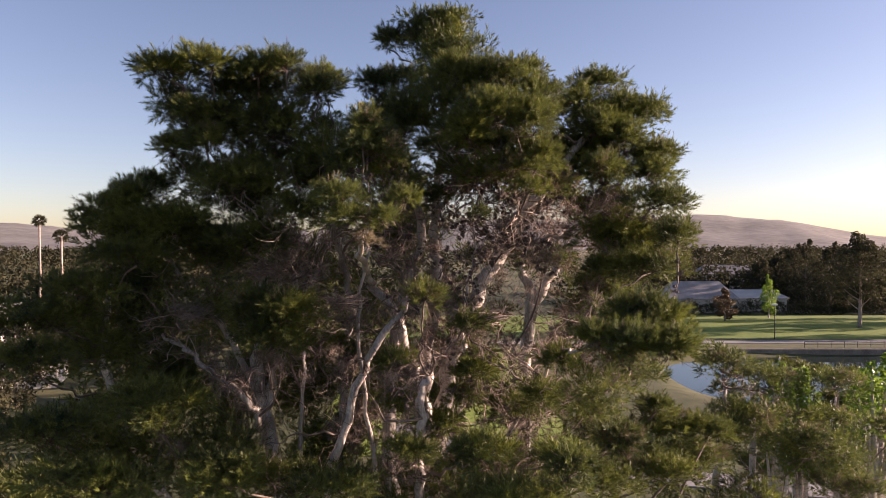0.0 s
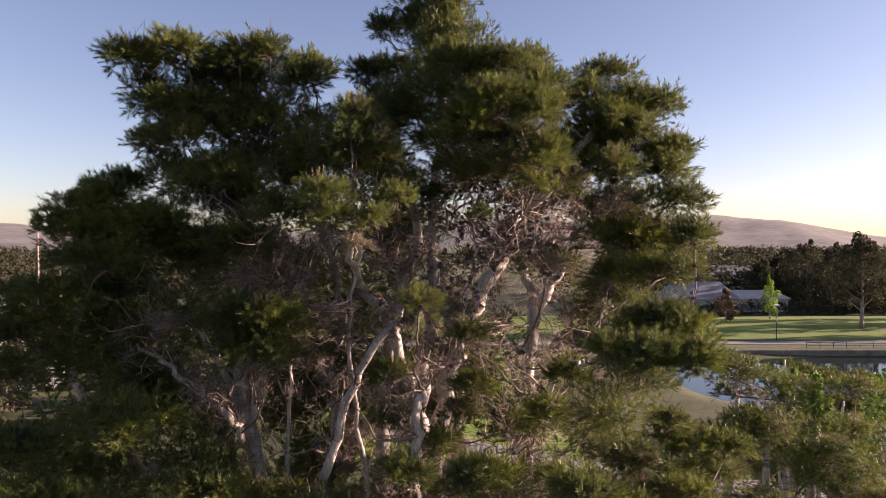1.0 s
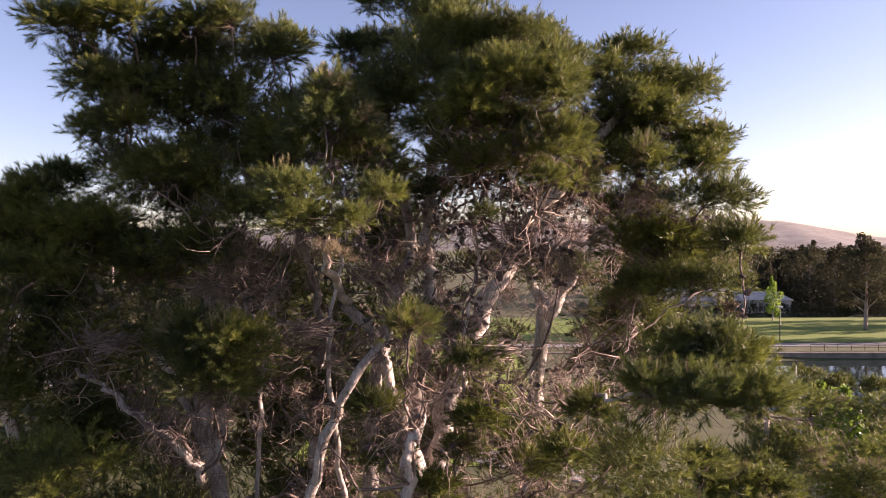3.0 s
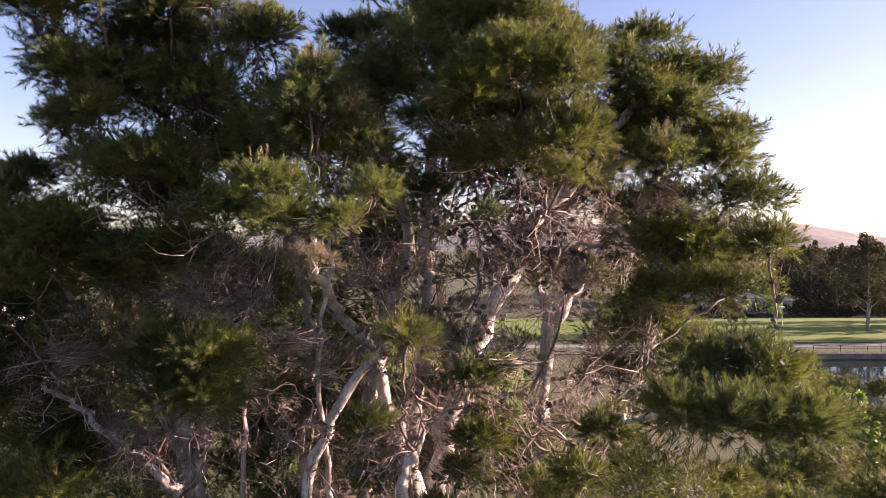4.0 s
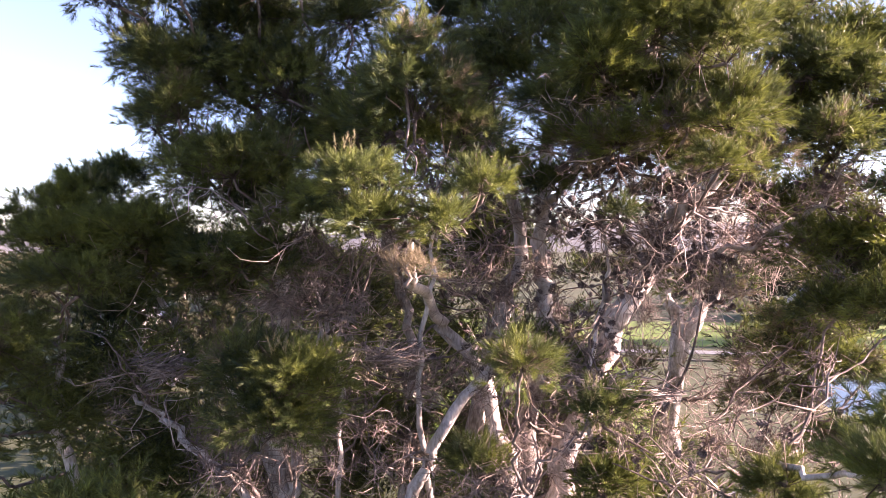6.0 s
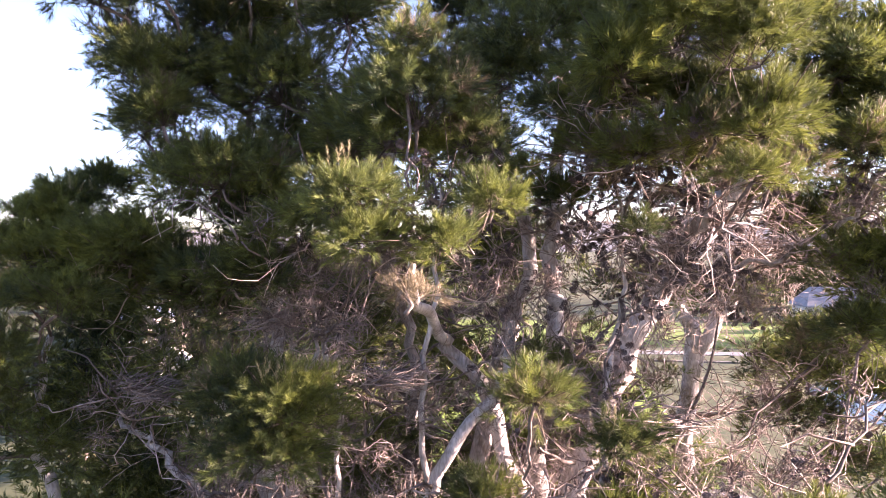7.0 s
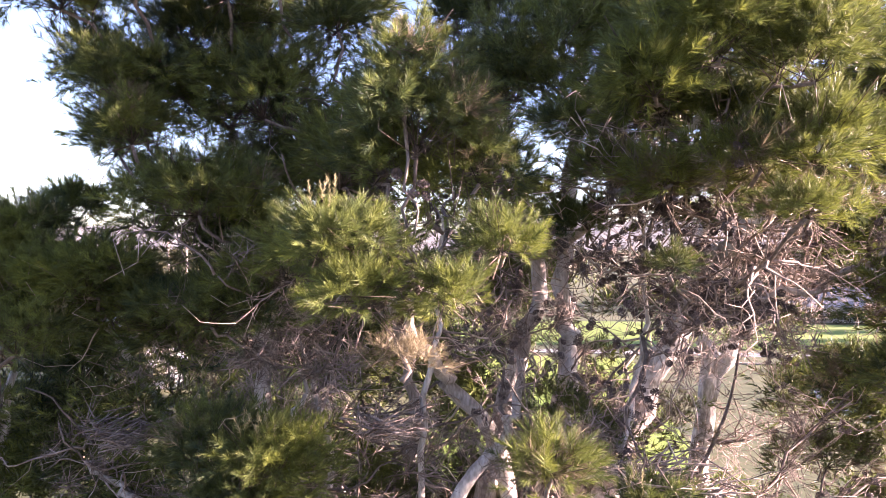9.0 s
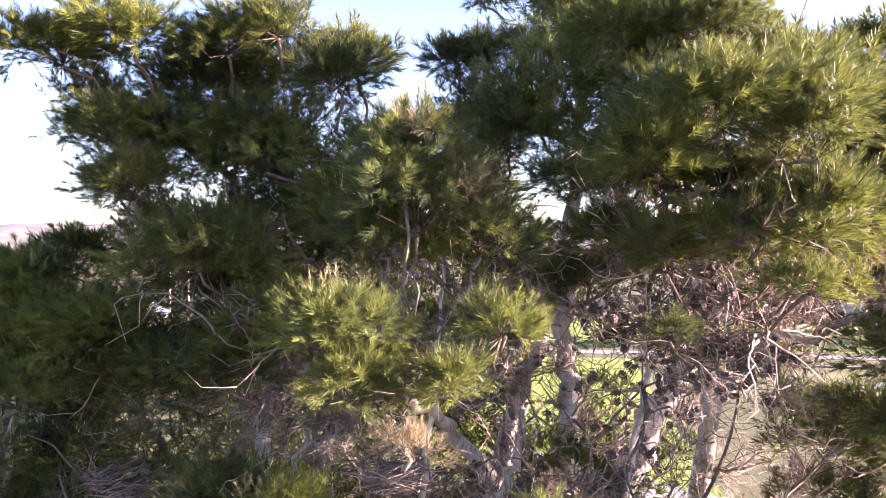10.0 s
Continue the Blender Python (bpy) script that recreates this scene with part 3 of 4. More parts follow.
pine.mass(3.60, 10.80, 17.00, 0.75, 0.50, 0.45)
pine.mass(2.60, 9.70, 17.10, 0.75, 0.50, 0.40, dry=0.2)
pine.mass(3.20, 10.0, 16.50, 0.85, 0.50, 0.40)
pine.mass(2.00, 9.20, 16.70, 0.75, 0.50, 0.40)
pine.mass(4.30, 11.4, 16.30, 0.85, 0.50, 0.45)
pine.mass(-5.67, 9.50, 18.96, 0.82, 0.60, 0.45)
pine.mass(-5.73, 9.20, 18.36, 0.71, 0.60, 0.48)
pine.mass(-6.22, 11.40, 18.17, 0.59, 0.50, 0.39)
pine.mass(-5.38, 9.00, 17.47, 0.85, 0.60, 0.46)
pine.mass(-3.90, 9.00, 17.78, 0.85, 0.60, 0.54)
pine.mass(-4.47, 8.60, 16.91, 1.04, 0.60, 0.44)
pine.mass(-2.91, 8.80, 16.92, 0.83, 0.60, 0.45)
pine.mass(-1.36, 8.60, 16.84, 0.67, 0.50, 0.33)
pine.mass(0.47, 8.20, 17.41, 0.64, 0.50, 0.35)
pine.mass(1.58, 7.80, 17.40, 0.54, 0.50, 0.34)
pine.mass(1.11, 7.80, 17.00, 1.01, 0.60, 0.30)
pine.mass(-0.41, 8.80, 17.22, 0.45, 0.40, 0.30)
pine.mass(4.33, 10.80, 16.96, 0.51, 0.50, 0.42)
pine.mass(3.43, 10.60, 17.38, 0.41, 0.40, 0.27)
pine.mass(1.42, 9.40, 17.84, 0.40, 0.40, 0.28)
pine.mass(-0.69, 9.60, 18.29, 0.33, 0.30, 0.25)
pine.mass(-1.00, 8.50, 21.28, 0.54, 0.52, 0.44, 36, size=0.85)
pine.mass(-1.00, 8.50, 21.56, 0.42, 0.42, 0.26, 18, size=0.8)
pine.mass(-1.85, 10.10, 22.50, 0.45, 0.45, 0.36)
pine.mass(-2.30, 9.60, 22.60, 0.42, 0.40, 0.32)
pine.mass(-1.15, 11.00, 22.70, 0.42, 0.40, 0.30)
pine.mass(-1.25, 8.65, 21.05, 0.45, 0.35, 0.35, 14, size=0.9)
pine.mass(-0.65, 8.70, 21.00, 0.45, 0.35, 0.35, 14, size=0.9)
pine.mass(-1.28, 8.05, 20.58, 0.42, 0.36, 0.30, 26, size=0.75)
pine.mass(-1.15, 8.00, 20.34, 0.34, 0.32, 0.24, 16, size=0.75)
pine.mass(-0.72, 8.05, 20.32, 0.26, 0.25, 0.26, 12, size=0.75)
pine.mass(-0.50, 8.30, 20.58, 0.30, 0.22, 0.18, 10, size=0.75)
pine.mass(0.90, 9.60, 21.00, 0.60, 0.45, 0.34, dry=0.35)
pine.mass(0.15, 9.50, 21.05, 0.40, 0.40, 0.28, dry=0.35)
pine.mass(1.65, 10.10, 20.90, 0.50, 0.40, 0.38, dry=0.25)
pine.mass(0.47, 9.80, 18.10, 0.38, 0.30, 0.30)
pine.mass(-0.05, 9.60, 17.40, 0.42, 0.30, 0.30)
pine.mass(1.10, 12.60, 18.50, 0.60, 0.30, 0.60, 12, dry=0.6)
pine.mass(1.60, 9.00, 18.40, 0.36, 0.30, 0.25)
pine.mass(-2.90, 9.50, 20.90, 0.80, 0.45, 0.50)
pine.mass(-2.20, 9.60, 20.45, 0.70, 0.45, 0.45)
pine.mass(-2.90, 9.70, 20.05, 0.80, 0.45, 0.42)
pine.mass(-1.75, 9.70, 21.20, 0.50, 0.40, 0.60)
pine.mass(-3.40, 9.45, 21.45, 0.45, 0.40, 0.45)
pine.mass(0.00, 10.00, 20.72, 0.42, 0.35, 0.26, 12)
pine.mass(-0.50, 10.30, 20.95, 0.42, 0.35, 0.42, 14)
pine.mass(0.30, 13.30, 18.60, 0.60, 0.30, 1.20, 22, size=1.2, dry=0.2)
pine.mass(2.90, 13.40, 18.70, 1.00, 0.40, 1.00, 26, size=1.2, dry=0.2)
pine.mass(-4.80, 9.60, 20.25, 0.75, 0.45, 0.40)
pine.mass(-3.90, 9.70, 20.30, 0.70, 0.45, 0.45)
pine.mass(-0.95, 7.95, 20.02, 0.30, 0.20, 0.22, 5, size=0.6, dry=1.0)
pine.mass(-5.30, 9.50, 19.30, 0.80, 0.50, 0.45)
pine.mass(-6.30, 9.70, 18.80, 0.80, 0.50, 0.55)
pine.mass(-2.30, 12.60, 20.80, 1.30, 0.60, 1.20, 38, size=1.4)
pine.mass(-3.60, 12.40, 18.40, 1.50, 0.60, 1.20, 41, size=1.4)
pine.mass(-1.30, 13.00, 18.40, 1.20, 0.60, 1.10, 32, size=1.4)
pine.mass(0.30, 13.20, 17.80, 1.00, 0.60, 1.00, 28, size=1.4)
pine.mass(-0.70, 13.20, 20.40, 0.80, 0.60, 0.70, 22, size=1.3)
pine.mass(1.80, 12.60, 16.80, 1.20, 0.60, 0.60, 22, size=1.3)
pine.mass(-2.30, 10.20, 16.30, 1.20, 0.60, 0.70, 25, size=1.3)
pine.mass(-0.80, 9.60, 15.90, 1.00, 0.60, 0.60, 22, size=1.2)
pine.mass(0.60, 9.60, 16.20, 1.00, 0.60, 0.50, 22, size=1.2)
for x, z in ((3.0, 19.2), (3.7, 18.6), (2.7, 18.3), (3.6, 17.8)):
    pine.mass(x, 12.65, z, 0.75, 0.4, 0.45, dry=0.3)
pine.mass(1.00, 13.60, 19.75, 0.90, 0.40, 0.50, 18, size=1.3, dry=0.2)
pine.mass(2.10, 13.60, 19.60, 0.80, 0.40, 0.60, 18, size=1.3, dry=0.2)
for x, y, z in ((1.85, 11.6, 22.3), (1.8, 11.5, 21.6), (2.0, 11.8, 21.0)):
    pine.mass(x, y, z, 0.5, 0.4, 0.48)
pine.mass(1.30, 12.80, 20.85, 0.70, 0.40, 0.32, dry=0.35)
pine.mass(2.25, 12.80, 20.85, 0.65, 0.40, 0.32, dry=0.35)
pine.mass(2.60, 12.00, 17.00, 0.80, 0.50, 0.50, 20, size=1.2)
pine.mass(3.40, 12.50, 20.80, 0.60, 0.40, 0.45, 16)
pine.mass(2.70, 12.40, 20.60, 0.60, 0.40, 0.40, 14)
pine.mass(-1.00, 11.60, 21.60, 0.50, 0.40, 0.60, 16)
for x, y, z in ((0.15, 10.0, 22.65), (0.85, 9.95, 22.55), (1.5, 10.3, 22.4)):
    pine.mass(x, y, z, 0.55, 0.4, 0.4)
pine.mass(-4.90, 10.80, 19.40, 0.80, 0.50, 0.60)
pine.mass(-5.60, 11.00, 17.00, 1.50, 0.90, 1.20, 41, size=1.4)
for x, y, z, rx, ry, rz in ((-2.5, 10.5, 14.5, 2.0, 1.2, 1.0), (1.5, 10.5, 14.0, 2.2, 1.2, 1.0), (0, 13.2, 17.0, 2.0, 0.8, 1.5), (-3, 13, 19.5, 1.5, 0.7, 1.5), (-0.5, 12.5, 12, 2.5, 1.5, 0.8)):
    pine.mass(x, y, z, rx, ry, rz, 41, size=1.5)
for x, y, z, rx, ry, rz, n in ((-3.2, 10.2, 21.95, 1.45, 0.6, 0.95, 70), (-3.15, 10.4, 20.8, 1.5, 0.6, 0.8, 60), (-1.9, 10.4, 21.4, 0.5, 0.5, 0.7, 20),
                               (-4.6, 10.0, 20.15, 1.1, 0.5, 0.5, 50), (-3.6, 10.3, 19.9, 1.0, 0.4, 0.5, 30), (0.15, 11.6, 23.1, 1.1, 0.6, 1.0, 48), (0.3, 10.4, 21.75, 1.35, 0.7, 0.55, 52),
                               (2.9, 11.4, 21.8, 1.15, 0.6, 1.0, 55), (3.3, 11.0, 20.0, 1.1, 0.6, 0.85, 50)):
    pine.heart(x, y, z, rx, ry, rz, int(1.2 * n))
pine.mass(-3.30, 9.30, 22.55, 0.50, 0.45, 0.32)
pine.mass(-3.20, 9.90, 22.30, 0.70, 0.40, 0.40)
pine.mass(-2.00, 10.90, 21.90, 0.50, 0.35, 0.50, 16)
for x, y, z, rx, ry, rz, n in ((-2.9, 11.0, 21.5, 0.8, 0.4, 0.6, 40), (-2.4, 9.6, 18.9, 0.6, 0.4, 0.5, 24), (-0.95, 8.8, 21.1, 0.5, 0.35, 0.4, 14), (-0.9, 11.3, 22.2, 0.6, 0.4, 0.5, 30), (0.4, 10.0, 22.1, 1.0, 0.4, 0.4, 36), (2.4, 8.5, 18.9, 0.9, 0.4, 0.45, 24), (-4.3, 12.8, 16.9, 1.3, 0.5, 1.0, 40), (0.0, 12.0, 23.7, 0.8, 0.4, 0.5, 30), (-4.2, 13.0, 15.4, 2.2, 0.7, 1.7, 80), (-1.0, 13.6, 14.8, 2.2, 0.7, 1.6, 80), (1.6, 13.4, 15.0, 1.8, 0.7, 1.4, 60), (-6.0, 12.0, 15.2, 1.8, 0.7, 1.7, 60), (2.3, 11.4, 21.5, 0.6, 0.4, 0.6, 24), (1.3, 10.2, 22.1, 0.6, 0.4, 0.5, 18), (-0.4, 10.3, 22.2, 0.7, 0.4, 0.5, 26), (-4.6, 10.9, 17.6, 1.2, 0.4, 1.0, 40), (-3.3, 11.6, 18.3, 1.0, 0.4, 0.9, 30), (3.2, 10.8, 16.6, 1.2, 0.5, 0.6, 30), (-4.0, 10.0, 22.2, 0.5, 0.4, 0.4, 20), (-2.7, 10.3, 22.4, 0.7, 0.4, 0.35, 24), (-5.2, 10.9, 19.4, 0.7, 0.4, 0.6, 16), (0.7, 10.3, 22.5, 0.9, 0.3, 0.45, 22), (-1.1, 11.9, 21.7, 0.6, 0.4, 0.9, 26), (-0.9, 12.2, 21.0, 0.8, 0.4, 0.7, 26), (3.1, 12.6, 20.7, 0.8, 0.35, 0.5, 22), (3.2, 12.7, 18.8, 1.0, 0.35, 0.8, 34), (1.9, 11.9, 21.6, 0.5, 0.4, 1.0, 22), (-1.8, 11.7, 16.5, 1.0, 0.5, 0.8, 36), (-2.5, 12.6, 15.8, 1.3, 0.5, 1.0, 32), (2.7, 12.3, 16.5, 0.8, 0.4, 0.6, 18), (-4.2, 10.4, 18.9, 1.1, 0.5, 0.7, 26), (-5.4, 10.3, 18.6, 1.4, 0.6, 1.2, 50), (-5.5, 10.0, 16.8, 1.8, 0.7, 1.0, 50),
                               (-3.6, 10.0, 16.8, 1.2, 0.6, 0.8, 30), (-1.4, 13.4, 19.2, 1.6, 0.5, 1.6, 45), (-0.8, 12.9, 17.4, 2.2, 0.6, 1.6, 110), (-0.9, 12.6, 20.2, 1.5, 0.4, 0.8, 50), (1.2, 13.0, 17.0, 1.2, 0.4, 0.7, 20), (-2.6, 12.6, 17.8, 1.2, 0.5, 1.0, 36), (1.9, 8.2, 18.2, 0.8, 0.4, 0.4, 14), (0.4, 10.5, 16.2, 1.8, 0.8, 0.5, 30),
                               (-2.6, 11.9, 17.4, 1.3, 0.4, 1.1, 44), (-4.4, 11.3, 17.8, 1.1, 0.4, 1.0, 32), (-2.4, 11.6, 19.6, 1.2, 0.4, 0.7, 26)):
    pine.heart(x, y, z, rx, ry, rz, int(1.2 * n))
pine.branches(95, (-4.2, 9.4, 15.0), (2.0, 13.0, 21.0))
for k in range(18):
    pine.mass(-2.6 + 4.6 * ((k * 0.618) % 1), 9.7 + 1.8 * ((k * 0.377) % 1), 16.6 + 3.2 * ((k * 0.755) % 1), 0.3, 0.26, 0.24, 6, size=0.8)
pine.bare_twigs(260, (-1.0, 9.2, 20.0), (2.4, 11.5, 21.6), 0.4)
pine.bare_twigs(720, (-4.3, 9.2, 15.2), (2.6, 13.0, 21.0), 0.6)
pine.bare_twigs(60, (2.2, 11.8, 17.4), (4.4, 13.2, 20.2), 0.5)
pine.young(0.02)
pine.tangle(30, (0.9, 10.2, 17.4), (2.8, 12.2, 19.6))
pine.tangle(110, (-1.8, 9.6, 15.8), (1.2, 11.4, 19.2))
pine.tangle(260, (-4.4, 9.2, 15.2), (-0.3, 12.4, 20.4))
pine.tangle(170, (-0.3, 10.6, 15.2), (3.4, 12.6, 20.9))
pine.cones(1300, (-1.8, 7.6, 17.8), (4.2, 13.0, 21.2))
pine.cones(300, (0.0, 9.5, 19.6), (3.4, 12.6, 21.6))
pine.grow()

# ---- the pine behind ----
back = Pine("pine_tree", (1.6, 15.3, 0), "pale-barked pine standing behind the large pine", 8)
back.stem([(1.6, 15.3, 0), (1.7, 15.2, 9), (1.85, 15.1, 16), (2.0, 15.07, 18.6), (1.75, 15.0, 19.6), (1.9, 15, 21)], 0.2, 0.06)
back.stem([(1.98, 15.07, 18.3), (2.5, 15.0, 19.4), (3.2, 14.9, 20.4)], 0.12, 0.05)
for x, y, z, rx, ry, rz in ((2.6, 14.8, 21.4, 1.3, 0.8, 0.8), (3.8, 15, 20.4, 1.0, 0.8, 0.7), (3.6, 15, 18.6, 0.9, 0.8, 0.5), (2.2, 16, 16.5, 1.3, 1.0, 0.5), (4.3, 15, 17.0, 1.0, 0.8, 0.5)):
    back.mass(x, y, z, rx, ry, rz, 26, size=1.25)
back.bare_twigs(400, (0.5, 14, 16), (5, 16.5, 21), 0.7)
back.grow(60)

# ---- pines on the near bank, lower down ----
def low_pine(x, y, top, spread, seed):
    p = Pine("pine_tree", (x, y, 0), "lower pine with dense green needles near the pond", seed, "pines by the pond")
    rng = np.random.default_rng(seed + 100)
    p.stem([(x, y, 0), (x + 0.3, y, top * 0.4), (x - 0.2, y + 0.2, top * 0.7), (x, y, top * 0.93)], 0.24, 0.05)
    for k in range(11):
        a, h = k * 2.4, rng.uniform(0.55, 0.98)
        r = spread * math.sqrt(max(0.05, 1.12 - h)) * rng.uniform(0.8, 1.25)
        p.mass(x + r * math.cos(a), y + r * math.sin(a), top * h - 0.6, 1.6 * spread / 4, 1.5 * spread / 4, 0.8, 9, CLUMPS_FAR, 0.95)
    return p.grow(40)


for x, y, top, spread, seed in ((23, 45, 13.2, 5, 11), (21.5, 36, 12.5, 5, 13), (29, 42, 12.8, 5, 15), (-12, 16, 15.5, 4.5, 17), (-10, 11, 14.5, 3.5, 18)):
    low_pine(x, y, top, spread, seed)
side = Pine("pine_tree", (8, 16.8, 0), "dense sunlit pine between the large pine and the pond", 21)
side.stem([(8, 16.8, 0), (8.1, 16.8, 7), (7.9, 16.7, 12), (7.8, 16.6, 16.5)], 0.26, 0.06)
side.stem([(8, 16.8, 9), (6.8, 16.3, 13), (6.9, 16.1, 16.5)], 0.14, 0.05)
side.stem([(8.05, 16.8, 9), (9.6, 16.6, 12.5), (10.2, 16.6, 15)], 0.14, 0.05)
for x, y, z, rx, ry, rz, n in ((6.9, 16.1, 17.1, 0.9, 0.8, 0.55, 26), (8.3, 17.0, 16.5, 1.2, 0.8, 0.6, 28), (7.3, 16.0, 15.9, 1.0, 0.7, 0.6, 26), (9.7, 16.6, 15.5, 1.1, 0.8, 0.6, 26), (5.6, 15.8, 14.6, 1.0, 0.7, 0.6, 22),
                               (7.2, 15.3, 14.2, 1.2, 0.8, 0.7, 26), (9.9, 15.6, 14.2, 1.3, 0.8, 0.7, 26), (11.6, 17.0, 15.2, 1.1, 0.8, 0.6, 22), (6.0, 16.2, 12.6, 1.6, 1.0, 0.7, 20), (9.0, 15.8, 12.4, 1.8, 1.0, 0.7, 22), (10.0, 16.8, 16.5, 1.1, 0.8, 0.55, 24), (8.7, 15.4, 15.3, 1.1, 0.7, 0.6, 24), (6.3, 15.5, 15.7, 0.8, 0.6, 0.5, 20)):
    side.mass(x, y, z, rx, ry, rz, n, size=1.35, dry=0.12)
for x, y, z, rx, ry, rz, n in ((8.2, 17.2, 15.2, 1.8, 0.7, 1.0, 40), (7.4, 16.4, 13.2, 2.2, 0.8, 0.8, 40), (10.4, 16.8, 14.0, 1.6, 0.7, 0.9, 30), (5.6, 16.4, 13.6, 1.0, 0.6, 0.8, 18), (7.0, 15.8, 15.6, 1.0, 0.5, 1.0, 40), (9.2, 16.0, 14.8, 1.6, 0.5, 1.0, 50), (6.6, 15.2, 13.2, 1.6, 0.5, 0.9, 30)):
    side.heart(x, y, z, rx, ry, rz, n)
side.branches(20, (5, 14, 12), (11, 18, 17))
side.bare_twigs(220, (4, 14, 11), (12, 18, 18), 0.7)
side.grow(120)


# ---- broadleaved trees ----
def leaves(rng, blobs, per, size):
    """Leaf triangles gathered near the skins of blobs (x, y, z, rx, rz)."""
    tri = []
    for x, y, z, rx, rz in blobs:
        d = unit(rng.standard_normal((per, 3)))
        p = np.array((x, y, z)) + d * np.array((rx, rx, rz)) * rng.uniform(0.45, 1.05, (per, 1)) ** 0.6
        a = unit(rng.standard_normal((per, 3))) * size * rng.uniform(0.6, 1.3, (per, 1))
        b = unit(np.cross(a, rng.standard_normal((per, 3)))) * size * 0.45
        tri.append(np.stack([p - b, p + b, p + a], 1))
    return np.concatenate(tri)


def leafy_tree(name, x, y, height, spread, label, seed, mat=None, size=0.35, per=260, blobs=14, bole=0.35, group=""):
    rng = np.random.default_rng(seed)
    root = empty(name, Matrix.Translation((x, y, ground_z(x, y) - 0.1)), label, "tree", group)
    wood = BARK if mat is LEAF else TWIG
    bole_line = smooth_line([(0, 0, 0), (0.1 * spread * rng.uniform(-1, 1), 0, height * 0.4), (0, 0, height * 0.85)], 5)
    child("trunk", Tubes().add(bole_line, [height * 0.018 + 0.05, height * 0.012, 0.03], 8, 0.06, rng).mesh("trunk", wood), root)
    lumps = []
    for k in range(blobs):
        h = bole + (1 - bole) * (k + 0.6) / blobs
        wide = spread * math.sin(math.pi * min(1, (h - bole) / (1 - bole) * 0.8 + 0.16)) ** 0.8
        a, r = k * 2.4 + rng.uniform(-0.5, 0.5), wide * rng.uniform(0.3, 0.75)
        c = (r * math.cos(a), r * math.sin(a), height * h - 0.06 * height)
        lumps.append((*c, wide * rng.uniform(0.38, 0.6), height * (1 - bole) * rng.uniform(0.09, 0.15)))
        s = height * max(0.15, h - 0.25)
        limb = Tubes().add(smooth_line([(0, 0, s), (0.5 * c[0], 0.5 * c[1], 0.5 * (s + c[2]) - 0.02 * height), c], 4), [height * 0.007 + 0.02, 0.02], 5)
        child("limb", limb.mesh("limb", wood), root)
    tagged(child("crown", triangles("crown", leaves(rng, lumps, per, size), mat or LEAF_FAR), root), kind="stuff")
    return root


for x, y, h, sp, seed in ((11.6, 21.4, 16.6, 0.9, 31), (10.6, 20.8, 16.9, 0.7, 32), (13.2, 20.0, 17.2, 1.5, 33), (15.5, 22, 16.8, 1.8, 34)):
    leafy_tree("sapling", x, y, h, sp, "slender bright green broadleaved tree by the pond", seed, LEAF, 0.13, 200, 14, 0.8, "saplings by the pond")
leafy_tree("young_tree", 85, 172, 11.5, 2.4, "slim young bright green tree on the lawn", 41, LEAF, 0.4, 200, 10, 0.2)
leafy_tree("young_tree", 71, 166, 8.5, 3.0, "small rounded brown-leaved tree on the lawn", 42, LEAF_BROWN, 0.4, 220, 10, 0.15)
leafy_tree("tall_tree", 98, 155, 22.5, 8.0, "tall open-crowned dark tree with bare trunk on the lawn", 43, LEAF_FAR, 0.5, 360, 18, 0.38)
rngf = np.random.default_rng(5)
for k in range(20):
    u = 1335 + 18 * k + rngf.uniform(-10, 10)
    d = rngf.uniform(188, 235)
    leafy_tree("dark_tree", (u - 784) / 1162 * d, d, rngf.uniform(15, 22) if k > 3 else rngf.uniform(13, 17), rngf.uniform(6, 9), "dense dark green park tree behind the lawn", 60 + k, LEAF_FAR, 0.5, 300, 14, 0.1, "trees behind the lawn")


# Unseen trees right of view, added to throw long shadows across the lawn.
for x, y, h in ((128, 162, 17), (146, 175, 19), (122, 146, 14), (170, 168, 20)):
    leafy_tree("dark_tree", x, y, h, 7.0, "dense dark green park tree behind the lawn", int(x), LEAF_FAR, 0.7, 160, 12, 0.15, "trees behind the lawn")


def far_woods():
    rng = np.random.default_rng(77)
    tri = []
    for k in range(1500):
        az = radians(rng.uniform(14, 40) if k % 5 < 2 else rng.uniform(-48, -12) if k % 5 < 4 else rng.uniform(-60, 60))
        r = 215 + 1500 * rng.uniform() ** 1.6
        x, y = r * math.sin(az), r * math.cos(az)
        if 40 < x < 150 and y < 215:
            continue
        h = rng.uniform(8, 16) + 0.004 * r
        w = rng.uniform(4, 8)
        blobs = [(x + rng.uniform(-w, w) * 0.6, y + rng.uniform(-w, w) * 0.6, h * rng.uniform(0.3, 0.85), w * 0.65, h * 0.2) for _ in range(4)]
        tri.append(leaves(rng, blobs, 26 if r < 700 else 11, 1.2 if r < 500 else 2.6))
    return tagged(new("far_trees", triangles("far_trees", np.concatenate(tri), LEAF_FAR)), "far belt of dark green town trees", "trees", kind="stuff")


far_woods()
for k in range(26):
    az = radians(-36 + 1.5 * k if k < 9 else -30 + 1.3 * (k - 9))
    d = 70 + 12 * (k % 7) + (20 if k >= 9 else 0)
    leafy_tree("garden_tree", d * math.sin(az), d * math.cos(az), 9 + 4 * ((k * 7) % 5) / 5, 4.2, "leafy green garden tree among the houses", 200 + k, LEAF_FAR, 0.4, 200, 12, 0.15, "garden trees")


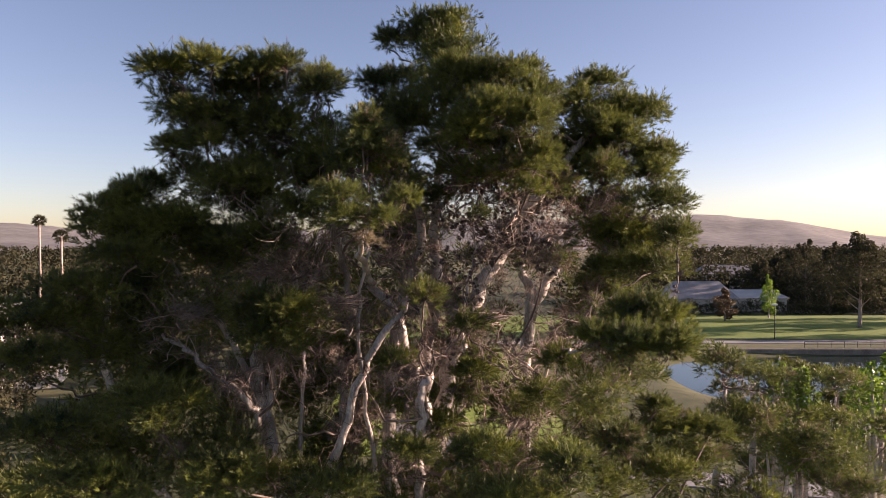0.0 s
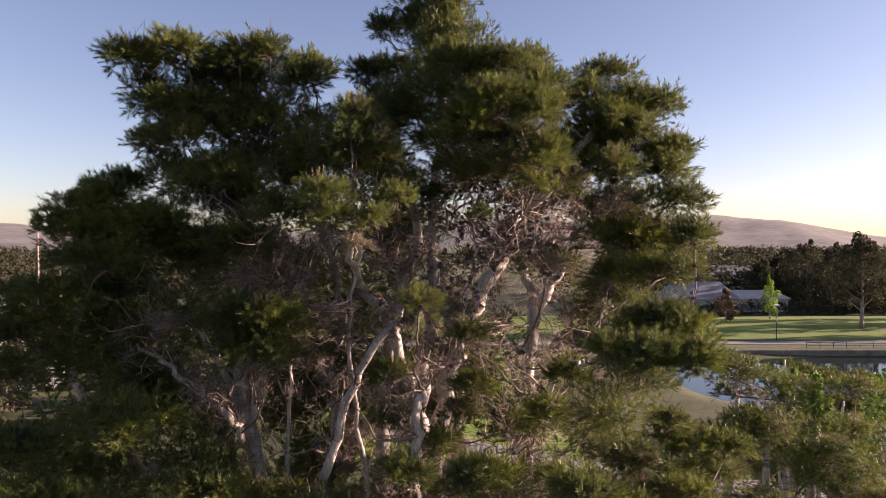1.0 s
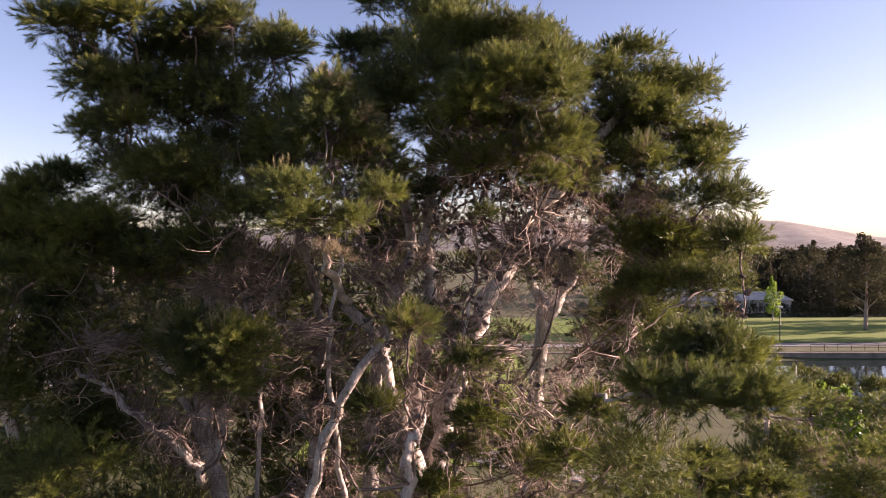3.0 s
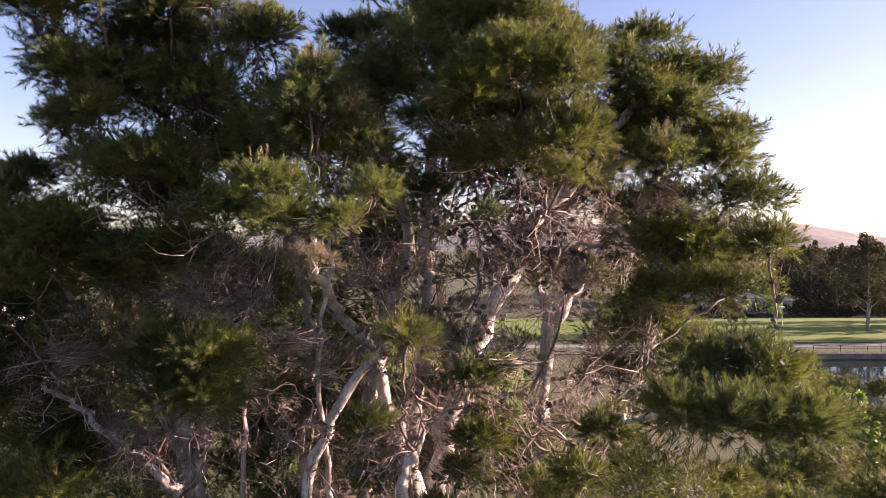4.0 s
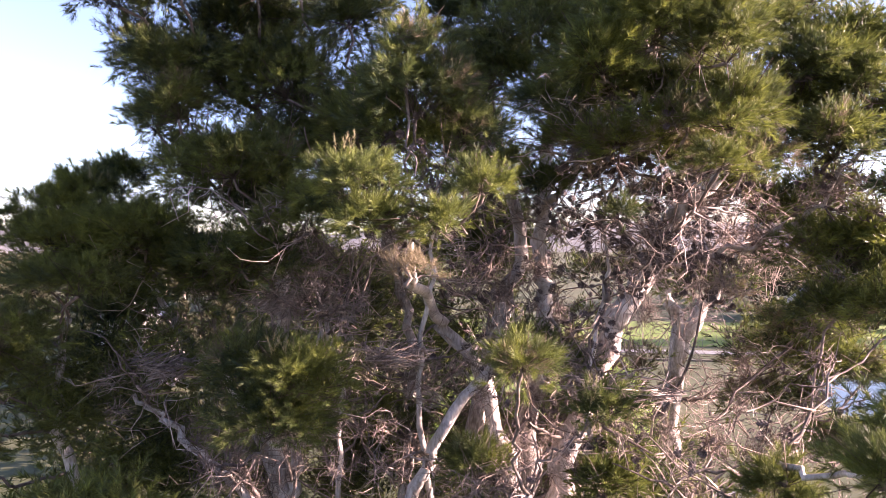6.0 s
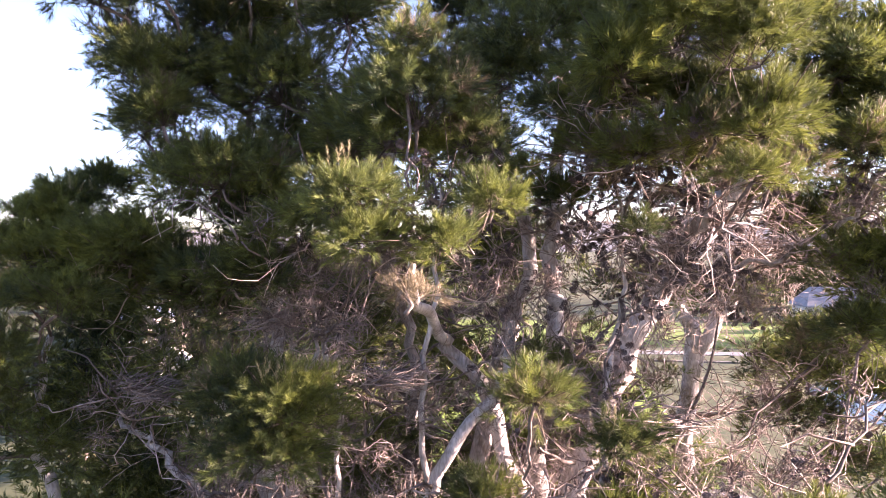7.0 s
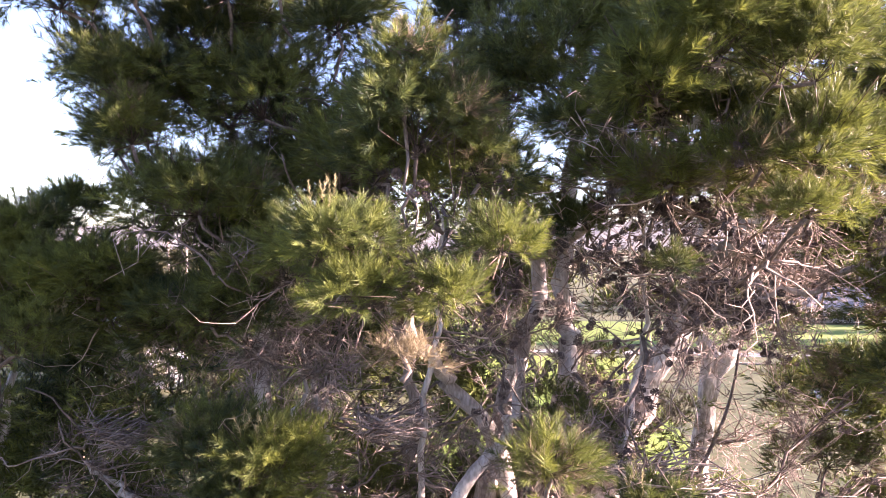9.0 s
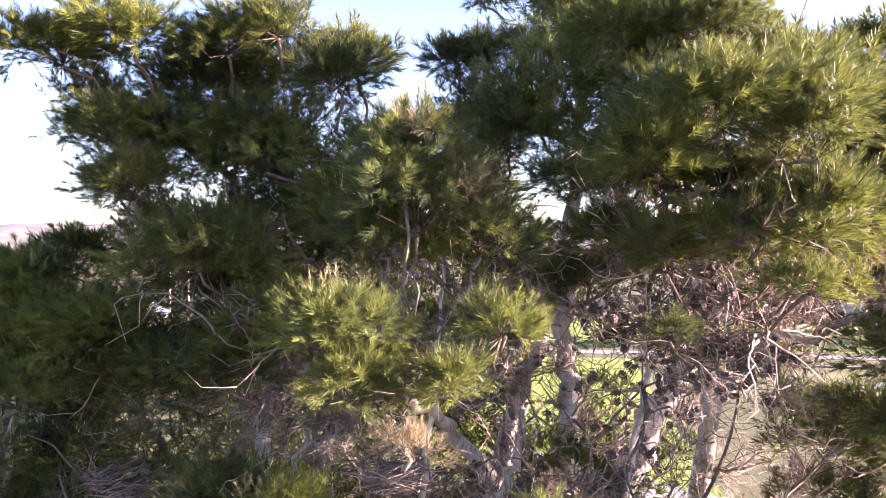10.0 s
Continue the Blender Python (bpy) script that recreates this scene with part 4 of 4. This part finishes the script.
# ---- houses ----
def house(x, y, w, d, eaves, ridge, turn, label, roof_mat):
    root = empty("house", pose(x, y, ground_z(x, y) - 0.05, 0, 0, turn), label, "house")
    child("wall", boxes("wall", [(0, 0, eaves / 2, w, d, eaves)], WALL), root)
    o = 0.6
    a, b, c = w / 2 + o, d / 2 + o, w / 2 - d * 0.25
    v = [(-a, -b, eaves), (a, -b, eaves), (a, b, eaves), (-a, b, eaves), (-c, 0, ridge), (c, 0, ridge)]
    v += [(p[0], p[1], p[2] - 0.25) for p in v[:4]]
    f = [(0, 1, 5, 4), (2, 3, 4, 5), (1, 2, 5), (3, 0, 4), (0, 6, 7, 1), (1, 7, 8, 2), (2, 8, 9, 3), (3, 9, 6, 0), (6, 9, 8, 7)]
    child("roof", mesh_of("roof", v, f, roof_mat), root)
    n = max(2, int(w / 4.5))
    for k in range(n):
        wx = -w / 2 + (k + 0.5) * w / n
        win = child("window", boxes("window", [(wx, -d / 2 - 0.03, eaves * 0.55, 1.5, 0.06, 1.2)], GLASS), root)
        child("frame", boxes("frame", [(wx, -d / 2 - 0.05, eaves * 0.55 + s * 0.63, 1.66, 0.1, 0.08) for s in (-1, 1)] + [(wx + s * 0.79, -d / 2 - 0.05, eaves * 0.55, 0.08, 0.1, 1.2) for s in (-1, 1)], LAMP_GLASS), win)
    return root


house(75, 196, 20, 11, 4.2, 9.0, 4, "low house with a grey pitched roof behind the hedge", ROOF)
house(93, 200, 18, 9, 4.0, 6.2, 2, "low house with a light flat-pitched roof behind the hedge", ROOF_LIGHT)
house(112, 262, 22, 12, 8.5, 12, -5, "two-storey cream house among trees", ROOF)
house(-60, 92, 12, 8, 3.2, 5.6, 20, "cream house with a light roof among garden trees", ROOF_LIGHT)
house(-86, 130, 11, 9, 5.5, 8.5, 70, "white gabled house among garden trees", ROOF_LIGHT)


# ---- palms, lamp, railing ----
def palm(x, y, height, seed):
    rng = np.random.default_rng(seed)
    root = empty("palm_tree", Matrix.Translation((x, y, -0.1)), "tall slender fan palm above the town trees", "palm", "palms")
    child("trunk", Tubes().add([(0, 0, 0), (0.2, 0, height * 0.5), (0, 0, height)], [0.35, 0.24, 0.22], 8).mesh("trunk", TWIG), root)
    tri = []
    for k in range(60):
        el, az = rng.uniform(-0.9, 1.3), rng.uniform(0, 6.283)
        way = np.array((math.cos(el) * math.cos(az), math.cos(el) * math.sin(az), math.sin(el)))
        hub = np.array((0, 0, height)) + way * 0.9
        for j in range(8):
            w = unit(way + 0.45 * rng.standard_normal(3))
            s = unit(np.cross(w, rng.standard_normal(3))) * 0.09
            tri.append([hub - s, hub + s, hub + w * 1.2 + np.array((0, 0, -0.2))])
    child("crown", triangles("crown", np.array(tri), LEAF_FAR), root)


palm(-101, 165, 26, 1)
palm(-88, 152, 22, 2)
palm(-85, 172, 17, 3)
lamp = empty("street_lamp", Matrix.Translation((70.5, 140, ground_z(70.5, 140))), "dark metal park lamp post on the lawn edge", "lamp")
child("post", Tubes().add([(0, 0, 0), (0, 0, 0.6), (0, 0, 7.2)], [0.16, 0.1, 0.08], 8).mesh("post", METAL), lamp)
child("lamp_head", boxes("lamp_head", [(0, 0, 7.35, 0.9, 0.9, 0.3)], LAMP_GLASS), lamp)
fence = empty("railing", Matrix.Translation((70, 127.5, 0)), "dark metal railing on the pond bank", "railing")
for k in range(13):
    child("post", boxes("post", [(2.6 * k, 0.05 * k, 0.6, 0.07, 0.07, 1.2)], METAL), fence)
for h in (0.6, 1.2):
    child("rail", Tubes().add([(0, 0, h), (31.2, 0.6, h)], [0.03], 6).mesh("rail", METAL), fence)
child("bank_wall", boxes("bank_wall", [(10, -1.6, -0.6, 110, 0.8, 1.7)], STONE), empty("pond_wall", Matrix.Translation((62, 126, 0)), "dark stone wall at the far edge of the pond", "wall"))


def hedge():
    rng = np.random.default_rng(9)
    blobs = [(x + rng.uniform(-0.6, 0.6), 187 + rng.uniform(-1, 1), rng.uniform(0.6, 3.8), 1.7, 1.2) for x in np.arange(50, 150, 0.5)]
    return tagged(new("hedge", triangles("hedge", leaves(rng, blobs, 60, 0.4), LEAF_FAR)), "long dark green hedge behind the lawn", "hedge", kind="stuff")


hedge()


# ---- nests ----
def nest(x, y, z, r, seed):
    rng = np.random.default_rng(seed)
    root = empty("nest", Matrix.Translation((x, y, z)), "loose nest of grey sticks resting on a pine bough", "nest", "stick nests")
    tubes = Tubes()
    for k in range(110):
        a = rng.uniform(0, 6.283)
        rad = r * rng.uniform(0.3, 1.0)
        p = np.array((rad * math.cos(a), rad * math.sin(a), -0.1 + 0.16 * (rad / r) ** 2 + rng.uniform(-0.06, 0.05)))
        t = unit(np.array((-math.sin(a), math.cos(a), 0)) + 0.6 * rng.standard_normal(3) * (1, 1, 0.6)) * rng.uniform(0.1, 0.24) * r / 0.3
        tubes.add([p - t, p + rng.standard_normal(3) * 0.012, p + t], [0.006, 0.004], 4)
    tagged(child("sticks", tubes.mesh("sticks", TWIG), root), kind="stuff")


nest(0.55, 9.5, 18.98, 0.36, 1)
nest(-2.75, 10.3, 19.62, 0.3, 2)
nest(-1.5, 10.05, 19.15, 0.3, 3)
nest(-3.75, 9.9, 19.0, 0.26, 5)
